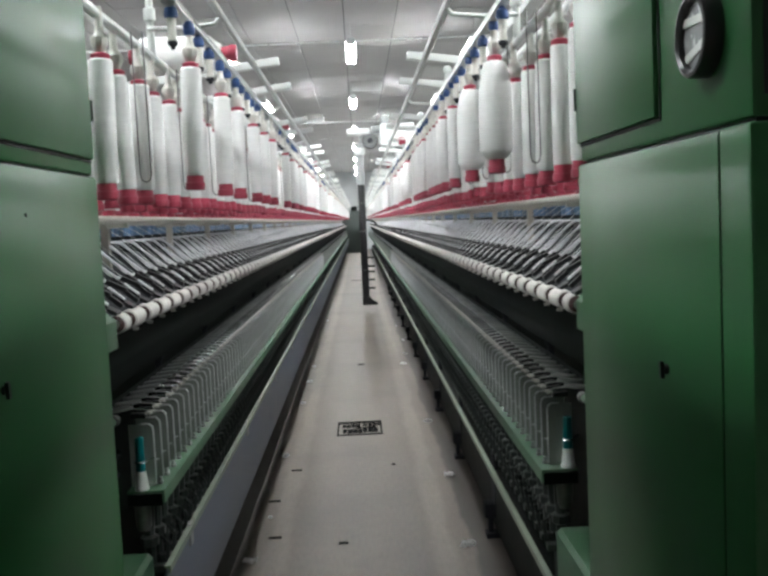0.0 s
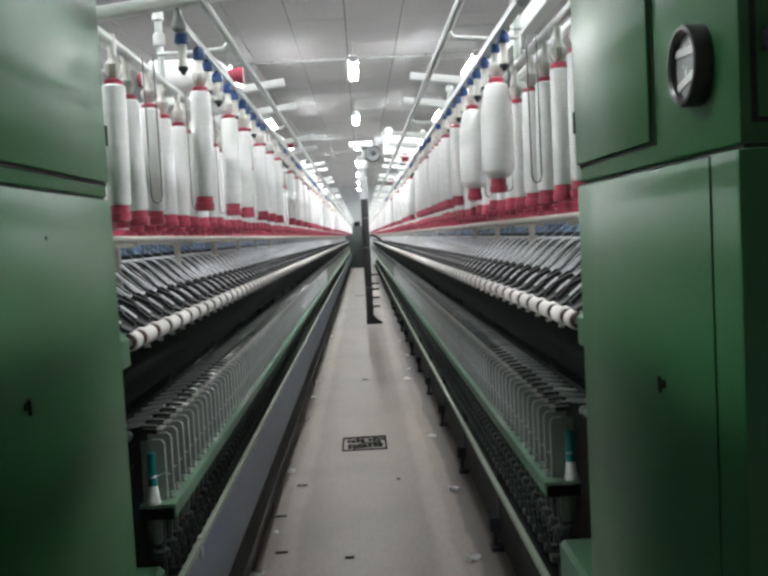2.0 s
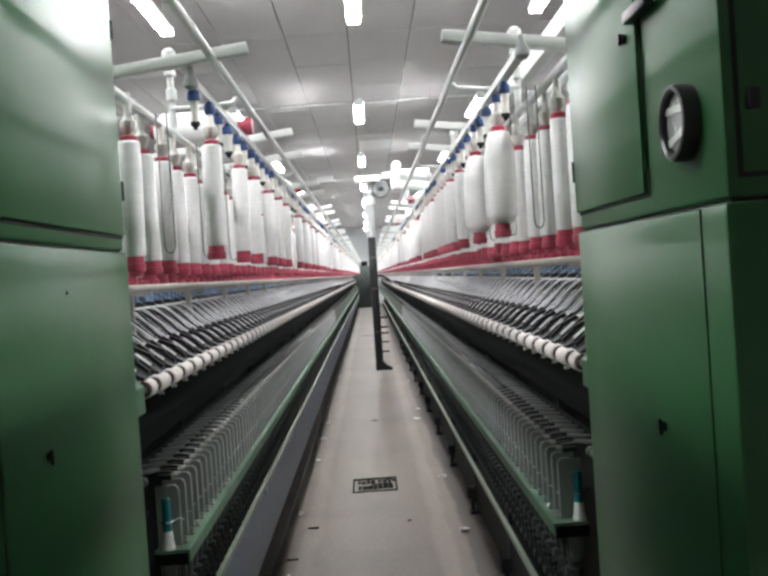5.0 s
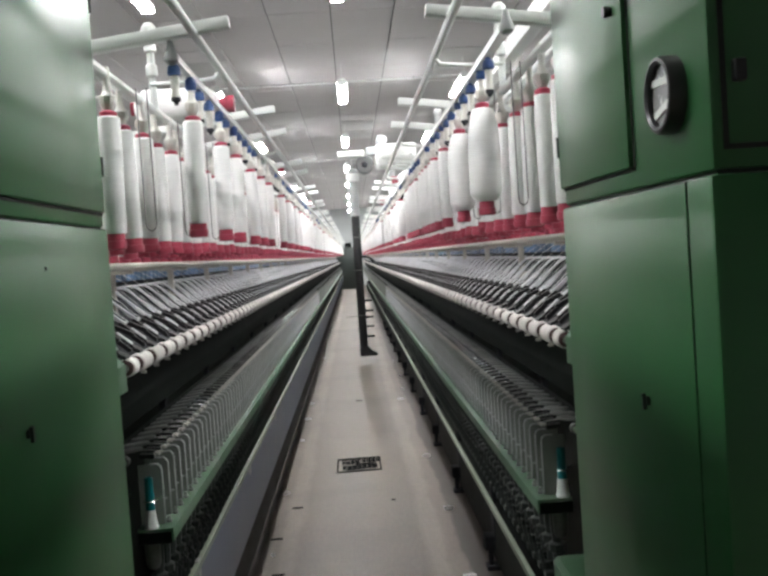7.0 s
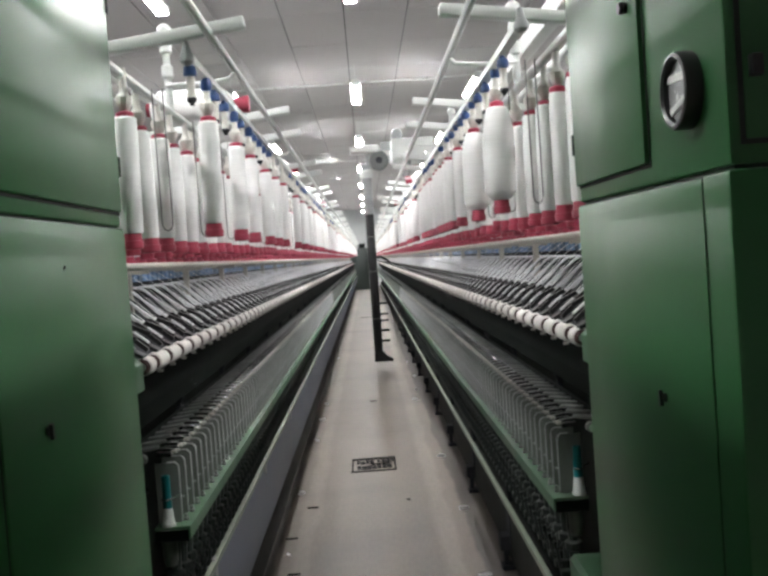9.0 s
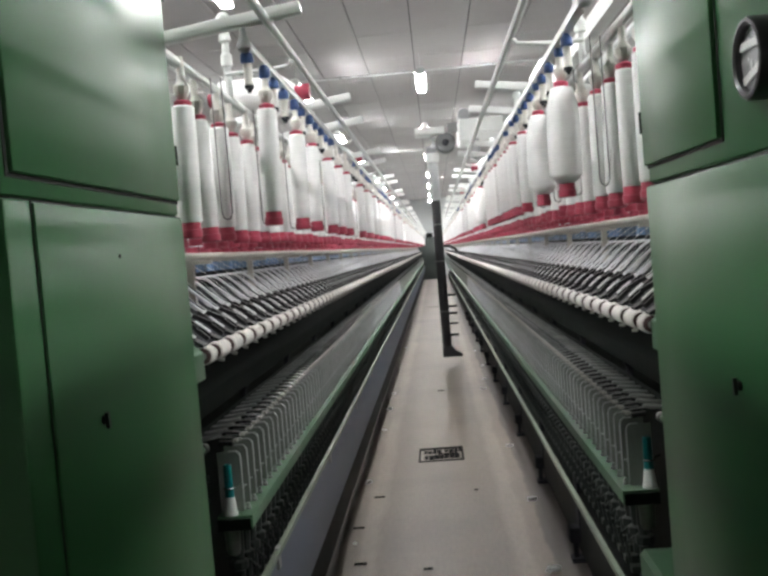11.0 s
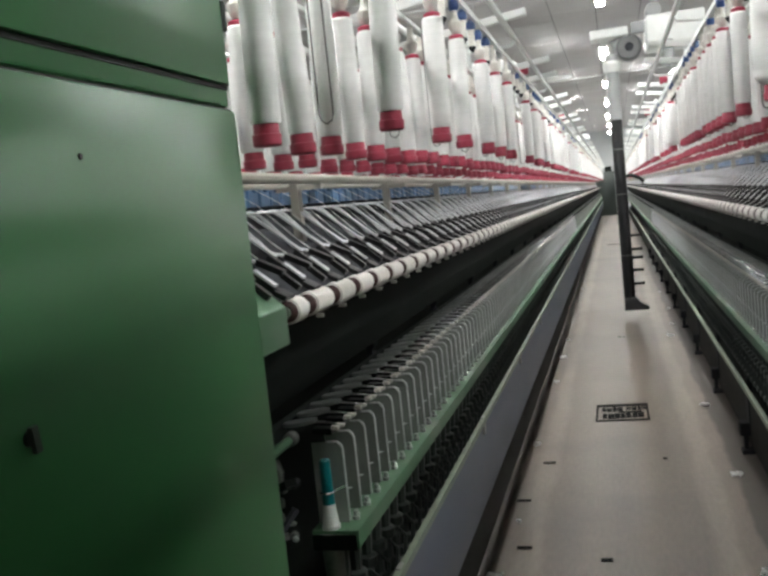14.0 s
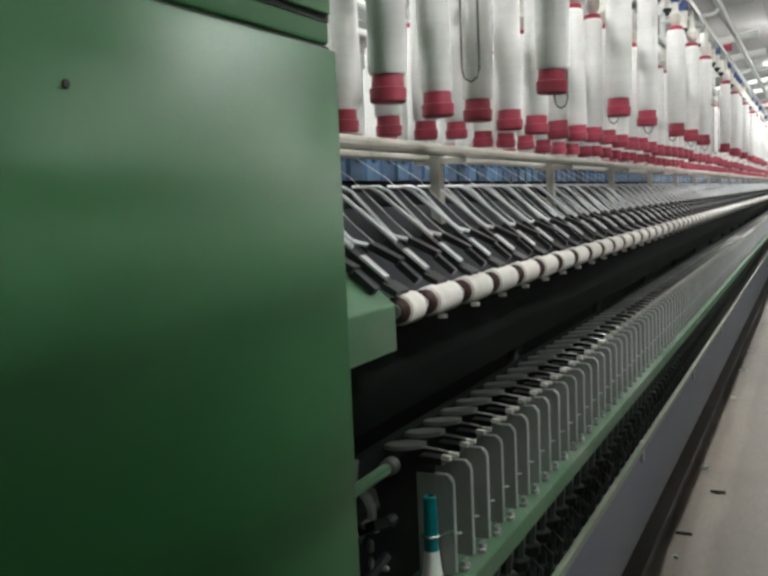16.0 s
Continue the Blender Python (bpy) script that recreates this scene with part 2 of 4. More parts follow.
# ---- mesh helpers ----
class Geo:
    def __init__(self):
        self.v, self.f, self.s = [], [], []

    def box(self, x0, x1, y0, y1, z0, z1):
        n = len(self.v)
        self.v += [(x, y, z) for z in (z0, z1) for y in (y0, y1) for x in (x0, x1)]
        self.f += [[n + i for i in q] for q in ((0, 2, 3, 1), (4, 5, 7, 6), (0, 1, 5, 4), (2, 6, 7, 3), (0, 4, 6, 2), (1, 3, 7, 5))]
        self.s += [False] * 6
        return self

    def prism(self, section, y0, y1):
        """A bar along y with the given (x, z) section."""
        n, k = len(self.v), len(section)
        self.v += [(x, y0, z) for x, z in section] + [(x, y1, z) for x, z in section]
        self.f += [[n + i, n + (i + 1) % k, n + k + (i + 1) % k, n + k + i] for i in range(k)]
        self.f += [[n + i for i in range(k)][::-1], [n + k + i for i in range(k)]]
        self.s += [False] * (k + 2)
        return self

    def lathe(self, rings, at=(0, 0, 0), sides=12, axis="z"):
        """rings: (height, radius) along the axis."""
        n, k = len(self.v), sides
        for h, r in rings:
            for i in range(k):
                a = 2 * math.pi * (i + 0.5) / k
                c, d = r * math.cos(a), r * math.sin(a)
                p = {"z": (c, d, h), "y": (c, h, d), "x": (h, c, d)}[axis]
                self.v.append((p[0] + at[0], p[1] + at[1], p[2] + at[2]))
        for j in range(len(rings) - 1):
            for i in range(k):
                self.f.append([n + j * k + i, n + j * k + (i + 1) % k, n + (j + 1) * k + (i + 1) % k, n + (j + 1) * k + i])
                self.s.append(True)
        self.f += [[n + i for i in range(k)][::-1], [n + (len(rings) - 1) * k + i for i in range(k)]]
        self.s += [False, False]
        return self

    def rod(self, points, r, sides=6):
        """A bent round rod through points."""
        n, k = len(self.v), sides
        pts = [Vector(p) for p in points]
        for j, p in enumerate(pts):
            d = (pts[min(j + 1, len(pts) - 1)] - pts[max(j - 1, 0)]).normalized()
            u = d.cross(Vector((0.0, 0.0, 1.0)) if abs(d.z) < 0.9 else Vector((1.0, 0.0, 0.0))).normalized()
            w = d.cross(u)
            for i in range(k):
                a = 2 * math.pi * i / k
                self.v.append(tuple(p + (u * math.cos(a) + w * math.sin(a)) * r))
        for j in range(len(pts) - 1):
            for i in range(k):
                self.f.append([n + j * k + i, n + j * k + (i + 1) % k, n + (j + 1) * k + (i + 1) % k, n + (j + 1) * k + i])
                self.s.append(True)
        self.f += [[n + i for i in range(k)][::-1], [n + (len(pts) - 1) * k + i for i in range(k)]]
        self.s += [False, False]
        return self

    def bar(self, a, b, w, h, up=(0, 0, 1)):
        """A flat bar from a to b, w wide across and h thick along up."""
        a, b, up = Vector(a), Vector(b), Vector(up)
        d = (b - a).normalized()
        side = d.cross(up).normalized() * (w / 2)
        top = side.cross(d).normalized() * (h / 2)
        n = len(self.v)
        self.v += [tuple(p + i * side + j * top) for p in (a, b) for j in (-1, 1) for i in (-1, 1)]
        self.f += [[n + i for i in q] for q in ((0, 2, 3, 1), (4, 5, 7, 6), (0, 1, 5, 4), (2, 6, 7, 3), (0, 4, 6, 2), (1, 3, 7, 5))]
        self.s += [False] * 6
        return self

    def data(self, name, material, bevel=0.0):
        me = bpy.data.meshes.new(name)
        me.from_pydata(self.v, [], self.f)
        me.polygons.foreach_set("use_smooth", self.s)
        bm = bmesh.new()
        bm.from_mesh(me)
        bmesh.ops.recalc_face_normals(bm, faces=bm.faces)
        if bevel:
            bmesh.ops.bevel(bm, geom=bm.edges[:], offset=bevel, segments=2, affect="EDGES", profile=0.5)
        bm.to_mesh(me)
        bm.free()
        me.set_sharp_from_angle(angle=0.6)
        me.materials.append(material)
        return me


def part(name, geo, material, parent, label="", bevel=0.0):
    me = geo if isinstance(geo, bpy.types.Mesh) else geo.data(name, material, bevel)
    ob = new(name, me)
    ob.parent = parent
    if label:
        ob["label"] = label
    return ob


def thing(name, at, label, category, group="", kind=""):
    ob = new(name)
    ob.empty_display_size = 0.1
    ob.location = at
    return tagged(ob, label, category, group, kind)


def solid(name, geo, material, label, category, kind="", bevel=0.0, group=""):
    return tagged(new(name, geo.data(name, material, bevel)), label, category, group, kind)


# ---- hall ----
def hall():
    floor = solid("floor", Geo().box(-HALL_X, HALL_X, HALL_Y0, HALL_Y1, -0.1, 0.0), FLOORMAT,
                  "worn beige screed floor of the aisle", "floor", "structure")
    g = Geo()
    for x in (-HALL_X - 0.2, HALL_X):
        g = Geo().box(x, x + 0.2, HALL_Y0, HALL_Y1, 0, CEIL)
        solid("wall_east" if x > 0 else "wall_west", g, WALL, "plain grey painted hall wall", "wall", "structure")
    solid("wall_north", Geo().box(-HALL_X - 0.2, HALL_X + 0.2, HALL_Y1, HALL_Y1 + 0.2, 0, CEIL), WALL,
          "plain grey end wall of the hall", "wall", "structure")
    solid("wall_south", Geo().box(-HALL_X - 0.2, HALL_X + 0.2, HALL_Y0 - 0.2, HALL_Y0, 0, CEIL), WALL,
          "plain grey wall behind the aisle", "wall", "structure")
    g = Geo()
    nx, ny = 22, 39
    for i in range(nx):
        for j in range(ny):
            x, y = -6.615 + 0.6 * i, -5.34 + 1.22 * j
            sag = random.uniform(-0.003, 0.003)
            g.box(x + 0.006, x + 0.594, y + 0.006, y + 1.214, CEIL + sag, CEIL + 0.02)
    solid("ceiling_grid", Geo().box(-HALL_X - 0.2, HALL_X + 0.2, HALL_Y0 - 0.2, HALL_Y1 + 0.2, CEIL + 0.021, CEIL + 0.1), TILEBAR,
          "dark backing behind the ceiling panel joints", "ceiling", "structure")
    solid("ceiling", g, TILE, "suspended grey panel ceiling with dark joints", "ceiling", "structure")


def tube_lamps():
    proto = thing("tube_lamp", (0, 0, 0), "white fluorescent batten lamp glowing on the ceiling", "ceiling lamp", "ceiling lamps")
    part("housing", Geo().prism([(-0.035, 0), (0.035, 0), (0.060, -0.058), (0.057, -0.060), (0.033, -0.006), (-0.033, -0.006), (-0.057, -0.060), (-0.060, -0.058)], -0.64, 0.64), WHITEPAINT, proto, "white reflector trough")
    for x in (-0.024, 0.024):
        part("tube", Geo().lathe([(-0.6, 0.013), (0.6, 0.013)], (x, 0, -0.068), 8, "y"), GLOW, proto, "glowing tube")
    for y in (-0.615, 0.615):
        part("end_cap", Geo().box(-0.05, 0.05, y - 0.02, y + 0.02, -0.085, -0.010), WHITEPAINT, proto)
    for y in (-0.5, 0.5):
        part("drop_rod", Geo().lathe([(-0.002, 0.004), (CEIL - LAMP_Z - 0.004, 0.004)], (0, y, 0), 6), WHITEPAINT, proto)
    first = True
    for x in ROOM_LIGHT_X:
        for y in ROOM_LIGHT_Y[1 if abs(x) < 1 else 0:]:     # no lamp hangs over the mouth of the aisle
            if first:
                proto.matrix_basis = pose(x, y, LAMP_Z)
                first = False
            else:
                copy_thing(proto, pose(x, y, LAMP_Z))


def ceiling_fittings():
    for x, y in ((-1.215, 13.48), (-0.015, 14.70), (-0.015, 15.92), (-1.815, 9.82), (1.185, 9.82), (1.185, 13.48), (0.585, 18.36), (-1.215, 19.58)):
        solid("ceiling_panel", Geo().box(x + 0.02, x + 0.58, y + 0.02, y + 1.20, CEIL - 0.012, CEIL - 0.004), DIFFUSER,
              "pale plastic diffuser panel in the ceiling", "ceiling panel", "structure", 0.003)
    for y in (11.35, 20.6):
        c = thing("ceiling_conduit", (0, y, CEIL - 0.02), "thin white cable conduit under the ceiling", "conduit", "ceiling conduits")
        part("pipe", Geo().lathe([(-4.4, 0.012), (4.4, 0.012)], (0, 0, 0), 8, "x"), WHITEPAINT, c)
        for x in np.arange(-4, 4.1, 1.0):
            part("clip", Geo().box(x - 0.012, x + 0.012, -0.02, 0.02, -0.016, 0.018), STEEL, c)


hall()
tube_lamps()
ceiling_fittings()


# ---- end cabinets ----
def cabinet_left():
    c = thing("gear_cabinet", (-0.93, 1.15, 0), "glossy green steel end cabinet with two doors", "machine cabinet", "end cabinets")
    inv = Matrix.Translation((0.93, -1.15, 0))
    def p(name, g, m, label="", bevel=0.0):
        g.v = [tuple(inv @ Vector(v)) for v in g.v]
        return part(name, g, m, c, label, bevel)
    p("lower_body", Geo().box(-1.40, -0.462, 0.765, 1.520, 0.0, 1.474), GREEN, "", 0.006)
    p("upper_body", Geo().box(-1.395, -0.468, 0.770, 1.515, 1.478, 2.26), GREEN, "", 0.005)
    p("seam", Geo().box(-1.390, -0.474, 0.775, 1.510, 1.470, 1.482), SEAM)
    p("upper_door", Geo().box(-0.469, -0.460, 0.797, 1.506, 1.507, 2.21), GREEN, "", 0.003)
    p("door_gap", Geo().box(-0.4685, -0.4665, 0.790, 1.511, 1.501, 2.216), SEAM)
    d = p("lower_door", Geo().box(-0.463, -0.457, 0.838, 1.496, 0.10, 1.471), GREEN, "", 0.0025)
    p("door_gap", Geo().box(-0.4615, -0.4605, 0.8355, 1.4985, 0.095, 1.4735), SEAM)
    for z in (1.600, 1.93):
        p("hinge", Geo().lathe([(z - 0.02, 0.005), (z + 0.02, 0.005)], (-0.462, 1.511, 0), 8), SEAM)
    g = Geo().lathe([(0, 0.007), (0.005, 0.007), (0.006, 0.004)], (-0.458, 0.995, 1.159), 14, "x")
    g.bar((-0.450, 0.996, 1.147), (-0.450, 0.993, 1.170), 0.008, 0.005, (1, 0, 0))
    p("knob", g, BLACKGLOSS, "small black turn lock")
    g = Geo().lathe([(0, 0.0035), (0.002, 0.003)], (-0.4575, 1.125, 1.399), 8, "x")
    p("paint_chip", g, SEAM)


def cabinet_right():
    c = thing("gear_cabinet", (0.93, 1.07, 0), "glossy green steel end cabinet with a round gauge", "machine cabinet", "end cabinets")
    inv = Matrix.Translation((-0.93, -1.07, 0))
    def p(name, g, m, label="", bevel=0.0, parent=None):
        g.v = [tuple(inv @ Vector(v)) for v in g.v]
        return part(name, g, m, parent or c, label, bevel)
    p("lower_body", Geo().box(0.452, 1.40, 0.710, 1.432, 0.0, 1.452), GREEN, "", 0.006)
    p("upper_body", Geo().box(0.459, 1.395, 0.719, 1.428, 1.457, 2.26), GREEN, "", 0.005)
    p("seam", Geo().box(0.465, 1.39, 0.723, 1.42, 1.449, 1.460), SEAM)
    p("upper_door", Geo().box(0.450, 0.460, 1.000, 1.426, 1.489, 2.21), GREEN, "", 0.003)
    p("door_gap", Geo().box(0.457, 0.4585, 0.9945, 1.4265, 1.4835, 2.2145), SEAM)
    p("lower_door", Geo().box(0.4497, 0.453, 0.787, 1.410, 0.10, 1.449), GREEN, "", 0.0025)
    p("door_gap", Geo().box(0.4509, 0.4515, 0.7858, 1.4112, 0.095, 1.4502), SEAM)
    p("end_panel", Geo().box(0.478, 1.36, 0.715, 0.721, 1.486, 2.20), GREEN, "", 0.002)
    p("end_gap", Geo().box(0.472, 1.366, 0.7165, 0.7185, 1.480, 2.206), SEAM)
    p("end_latch", Geo().box(0.484, 0.498, 0.703, 0.716, 1.557, 1.582), BLACKGLOSS, "", 0.002)
    g = Geo().lathe([(0, 0.007), (-0.005, 0.007), (-0.006, 0.004)], (0.4495, 0.966, 1.146), 14, "x")
    g.bar((0.4415, 0.965, 1.134), (0.4415, 0.968, 1.157), 0.008, 0.005, (1, 0, 0))
    p("knob", g, BLACKGLOSS, "small black turn lock")
    g = Geo().lathe([(0, 0.008), (-0.006, 0.008), (-0.007, 0.010), (-0.013, 0.008)], (0.4505, 1.045, 1.730), 14, "x")
    p("door_lock", g, BLACKGLOSS, "small black turn lock")
    p("handle", Geo().box(0.435, 0.452, 0.905, 1.01, 1.742, 1.76), BLACKGLOSS, "black recessed handle", 0.004)
    for z in (1.57, 1.95):
        p("hinge", Geo().lathe([(z - 0.02, 0.005), (z + 0.02, 0.005)], (0.4515, 1.425, 0), 8), SEAM)
    gy, gz = 0.833, 1.565
    ring = Geo().lathe([(0.0, 0.050), (-0.018, 0.050), (-0.022, 0.048), (-0.023, 0.044), (-0.020, 0.040), (-0.014, 0.039), (0.0, 0.039)], (0.459, gy, gz), 40, "x")
    gauge = p("gauge", ring, BLACKGLOSS, "round black-rimmed gauge with a silver face")
    face = Geo().lathe([(0, 0.041), (-0.001, 0.041)], (0.459 - 0.012, gy, gz), 40, "x")
    p("face", face, GLASSFACE, "silver dial face", 0, gauge)
    g = Geo().bar((0.4455, gy - 0.036, gz + 0.016), (0.4455, gy + 0.036, gz + 0.020), 0.004, 0.010)
    g.bar((0.4455, gy - 0.034, gz - 0.010), (0.4455, gy + 0.030, gz - 0.024), 0.004, 0.010)
    p("dial_mark", g, WHITEPAINT, "pale bars on the dial", 0, gauge)


cabinet_left()
cabinet_right()


# ---- spinning frames ----
NEAR_SPINDLES = 140
NEAR_UNITS = 120


def spinning_frame(s, y_first, rail_start, roll_first, low_z, kick, fx, loops):
    side = "left" if s < 0 else "right"
    fr = thing("spinning_frame", (0, 0, 0), "long ring spinning frame with white rollers and green spindle rail", "spinning machine", "spinning frames")
    ye = END_Y
    X = lambda *a: tuple(sorted(s * v for v in a))

    def bx(g, xa, xb, y0, y1, z0, z1):
        a, b = X(xa, xb)
        return g.box(a, b, y0, y1, z0, z1)

    # spindle rail: a channel with a lip, and its inner support
    sec = [(0.426, 0.785), (0.426, 0.755), (0.432, 0.755), (0.432, 0.779), (0.508, 0.779), (0.508, 0.785)]
    part("spindle_rail", Geo().prism([(s * a, b) for a, b in sec], rail_start, ye), GREEN_RAIL, fr, "green painted spindle rail")
    part("rail_end", bx(Geo(), 0.430, 0.508, rail_start - 0.004, rail_start, 0.752, 0.778), BLACK, fr)
    part("core", bx(Geo(), 0.66, 1.15, y_first, ye, 0.14, 1.12), BLACK, fr, "black machine body")
    part("front_beam", Geo().prism([(s * a, b) for a, b in [(0.555, 1.128), (0.555, 1.05), (0.575, 0.985), (0.66, 0.985), (0.66, 1.128)]], y_first, ye), BLACK, fr, "black front beam", 0.004)
    bpost = bx(bx(Geo(), 0.600, 0.618, -0.014, 0.014, 0.80, 0.99), 0.594, 0.622, -0.022, 0.022, 0.965, 0.988).data("beam_post", DARKPLATE)
    for y in np.arange(y_first + 1.0, 24, 0.84):
        ob = part("beam_post", bpost, None, fr)
        ob.location = (0, y, 0)
    part("base_casting", Geo().prism([(s * a, b) for a, b in [(0.452, 0.0), (0.452, 0.645), (0.462, 0.655), (0.60, 0.655), (0.60, 0.0)]], y_first - 0.02, y_first + (0.155 if s < 0 else 0.27)), GREEN_RAIL, fr, "green painted base casting")
    part("floor_channel", bx(Geo(), 0.56, 0.70, y_first, ye, 0.04, 0.30), BLACK, fr)
    ox = 0.402 if kick else 0.412
    part("lower_rail", Geo().prism([(s * a, b) for a, b in [(ox, low_z), (ox, low_z - 0.016), (ox + 0.004, low_z - 0.016), (ox + 0.004, low_z - 0.004), (ox + 0.013, low_z - 0.004), (ox + 0.013, low_z)]], y_first + 0.1, ye), OLIVE, fr, "thin olive metal edge rail")
    if kick:
        part("kick_panel", Geo().prism([(s * a, b) for a, b in [(0.412, low_z - 0.022), (0.424, 0.372), (0.430, 0.372), (0.418, low_z - 0.022)]], y_first + 0.1, ye), BLUEGREY, fr, "blue-grey painted kick panel")
        part("kick_skirt", Geo().prism([(s * a, b) for a, b in [(0.430, 0.376), (0.434, 0.235), (0.440, 0.235), (0.436, 0.376)]], y_first + 0.1, ye), BLACK, fr, "black skirt below the kick panel")
        for y in np.arange(y_first + 0.35, ye, 1.1):
            if y < 14:
                part("panel_clip", bx(Geo(), 0.406, 0.415, y, y + 0.03, low_z - 0.05, low_z + 0.003), STEEL, fr)
    # feet
    foot = Geo()
    bx(foot, 0.52, 0.58, -0.03, 0.03, 0.0, 0.02)
    bx(foot, 0.53, 0.55, -0.012, 0.012, 0.0, 0.09)
    bx(foot, 0.515, 0.575, -0.035, 0.035, 0.09, 0.15)
    bx(foot, 0.555, 0.575, -0.045, 0.045, 0.12, 0.42)
    foot = foot.data("foot", DARKPLATE)
    for y in np.arange(y_first + 0.75, 16, 1.24) if not kick else ():
        ob = part("foot", foot, BLACK, fr)
        ob.location = (0, y, 0)
    # inner rows under the rail
    wh = Geo().lathe([(0.60, 0.006), (0.605, 0.013), (0.645, 0.013), (0.65, 0.022), (0.668, 0.022), (0.672, 0.012), (0.70, 0.015), (0.778, 0.016)], (s * 0.475, 0, 0), 8)
    bx(wh, 0.44, 0.468, -0.012, 0.012, 0.585, 0.60)
    wh.rod([(s * 0.445, 0.02, 0.59), (s * 0.44, 0.03, 0.64), (s * 0.455, 0.02, 0.66), (s * 0.475, 0.0, 0.655)], 0.0045, 5)
    wharve = wh.data("spindle_wharve", WHARVE)
    ns = int((ye - rail_start - 0.05) / PITCH)
    first_sep = rail_start + 0.038
    plate = Geo()
    t = 0.0016
    pts = [(0.452, 0.786), (0.452, 0.918), (0.460, 0.9285), (0.506, 0.928), (0.506, 0.786)]
    n = len(plate.v)
    plate.v += [(s * a, -t, b) for a, b in pts] + [(s * a, t, b) for a, b in pts]
    plate.f += [[0, 1, 2, 3, 4], [9, 8, 7, 6, 5]] + [[i, (i + 1) % 5, 5 + (i + 1) % 5, 5 + i] for i in range(5)]
    plate.s += [False] * 7
    edge = Geo().rod([(s * 0.4505, 0, 0.79), (s * 0.4505, 0, 0.916), (s * 0.4525, 0, 0.924), (s * 0.459, 0, 0.9295), (s * 0.478, 0, 0.9295)], 0.0017, 5)
    edge.rod([(s * 0.451, 0, 0.846), (s * 0.442, 0.003, 0.847)], 0.0018, 5)
    platem, edgem = plate.data("separator", SEPARATOR), edge.data("separator_rim", BRIGHTROD)
    bolt = Geo().lathe([(0.785, 0.007), (0.791, 0.007), (0.792, 0.004), (0.800, 0.004)], (s * 0.446, 0.018, 0), 7)
    bolt.lathe([(0.785, 0.006), (0.790, 0.006), (0.791, 0.0035), (0.797, 0.0035)], (s * 0.449, 0.034, 0), 7)
    boltm = bolt.data("bolt", STEEL)
    # thread guide: lappet arm with its wire
    lap = Geo()
    finger = [(0.552, 0.009), (0.540, 0.015), (0.524, 0.019), (0.508, 0.017), (0.494, 0.009)]
    n = len(lap.v)
    for dz in (0.0, 0.006):
        for sgn in (-1, 1):
            lap.v += [(s * a, sgn * w + 0.002, 0.956 + dz + (0.585 - a) * 0.10) for a, w in finger]
    k = len(finger)
    for i in range(k - 1):
        lap.f += [[i, i + 1, k + i + 1, k + i], [2 * k + i, 2 * k + i + 1, 3 * k + i + 1, 3 * k + i],
                  [i, i + 1, 2 * k + i + 1, 2 * k + i], [k + i, k + i + 1, 3 * k + i + 1, 3 * k + i]]
    lap.f += [[0, k, 3 * k, 2 * k], [k - 1, 2 * k - 1, 4 * k - 1, 3 * k - 1]]
    lap.s += [False] * (4 * (k - 1) + 2)
    lap.rod([(s * 0.500, 0.002, 0.966), (s * 0.470, 0.006, 0.962), (s * 0.455, 0.014, 0.956), (s * 0.450, 0.006, 0.953), (s * 0.457, 0.0, 0.952)], 0.0022, 5)
    lapm = lap.data("thread_guide", GUIDESTEEL)
    lapb = Geo().bar((s * 0.498, 0.0, 0.951), (s * 0.464, 0.0, 0.949), 0.020, 0.010).data("guide_block", BLACKGLOSS)
    # small bits at the guide tip, coloured cream to stand in for glints
    glm = Geo().bar((s * 0.462, -0.010, 0.9575), (s * 0.450, -0.010, 0.956), 0.008, 0.006).bar((s * 0.460, 0.008, 0.9575), (s * 0.446, 0.010, 0.956), 0.008, 0.005).data("guide_eye", CREAM)
    far_plate, far_wh, far_lap = Geo(), Geo(), Geo()
    for i in range(ns):
        y = first_sep + PITCH * i
        if i < NEAR_SPINDLES:
            for nm, me in (("separator", platem), ("separator_rim", edgem), ("bolt", boltm), ("thread_guide", lapm), ("guide_block", lapb), ("guide_eye", glm), ("spindle_wharve", wharve)):
                ob = part(nm, me, None, fr)
                ob.location = (0, y, 0)
        else:
            bx(far_plate, 0.452, 0.506, y - t, y + t, 0.786, 0.928)
            bx(far_lap, 0.50, 0.552, y - 0.014, y + 0.016, 0.956, 0.964)
            if i < 330:
                bx(far_wh, 0.46, 0.49, y - 0.013, y + 0.013, 0.60, 0.778)
    for nm, g, m in (("far_separator", far_plate, SEPARATOR), ("far_guide", far_lap, GUIDESTEEL), ("far_wharve", far_wh, BLACKGLOSS)):
        part(nm, g, m, fr)["kind"] = "stuff"
    part("guide_bar", bx(Geo(), 0.552, 0.572, y_first, ye, 0.945, 0.963), BLACK, fr)

    # front rollers, one cloth sleeve for each pair of spindles
    rl = Geo().lathe([(0.016, 0.018), (0.019, 0.0215), (0.063, 0.0224), (0.107, 0.0215), (0.110, 0.018)], (s * 0.503, 0, 1.165), 18, "y")
    rlm = rl.data("roller_sleeve", ROLLER)
    re = Geo().lathe([(0.003, 0.012), (0.008, 0.0185), (0.016, 0.0185), (0.02, 0.013), (0.106, 0.013), (0.112, 0.0185), (0.118, 0.0185), (0.123, 0.012)], (s * 0.503, 0, 1.165), 14, "y")
    rem = re.data("roller_end", ROLLEREND)
    # drafting unit
    arm = Geo()
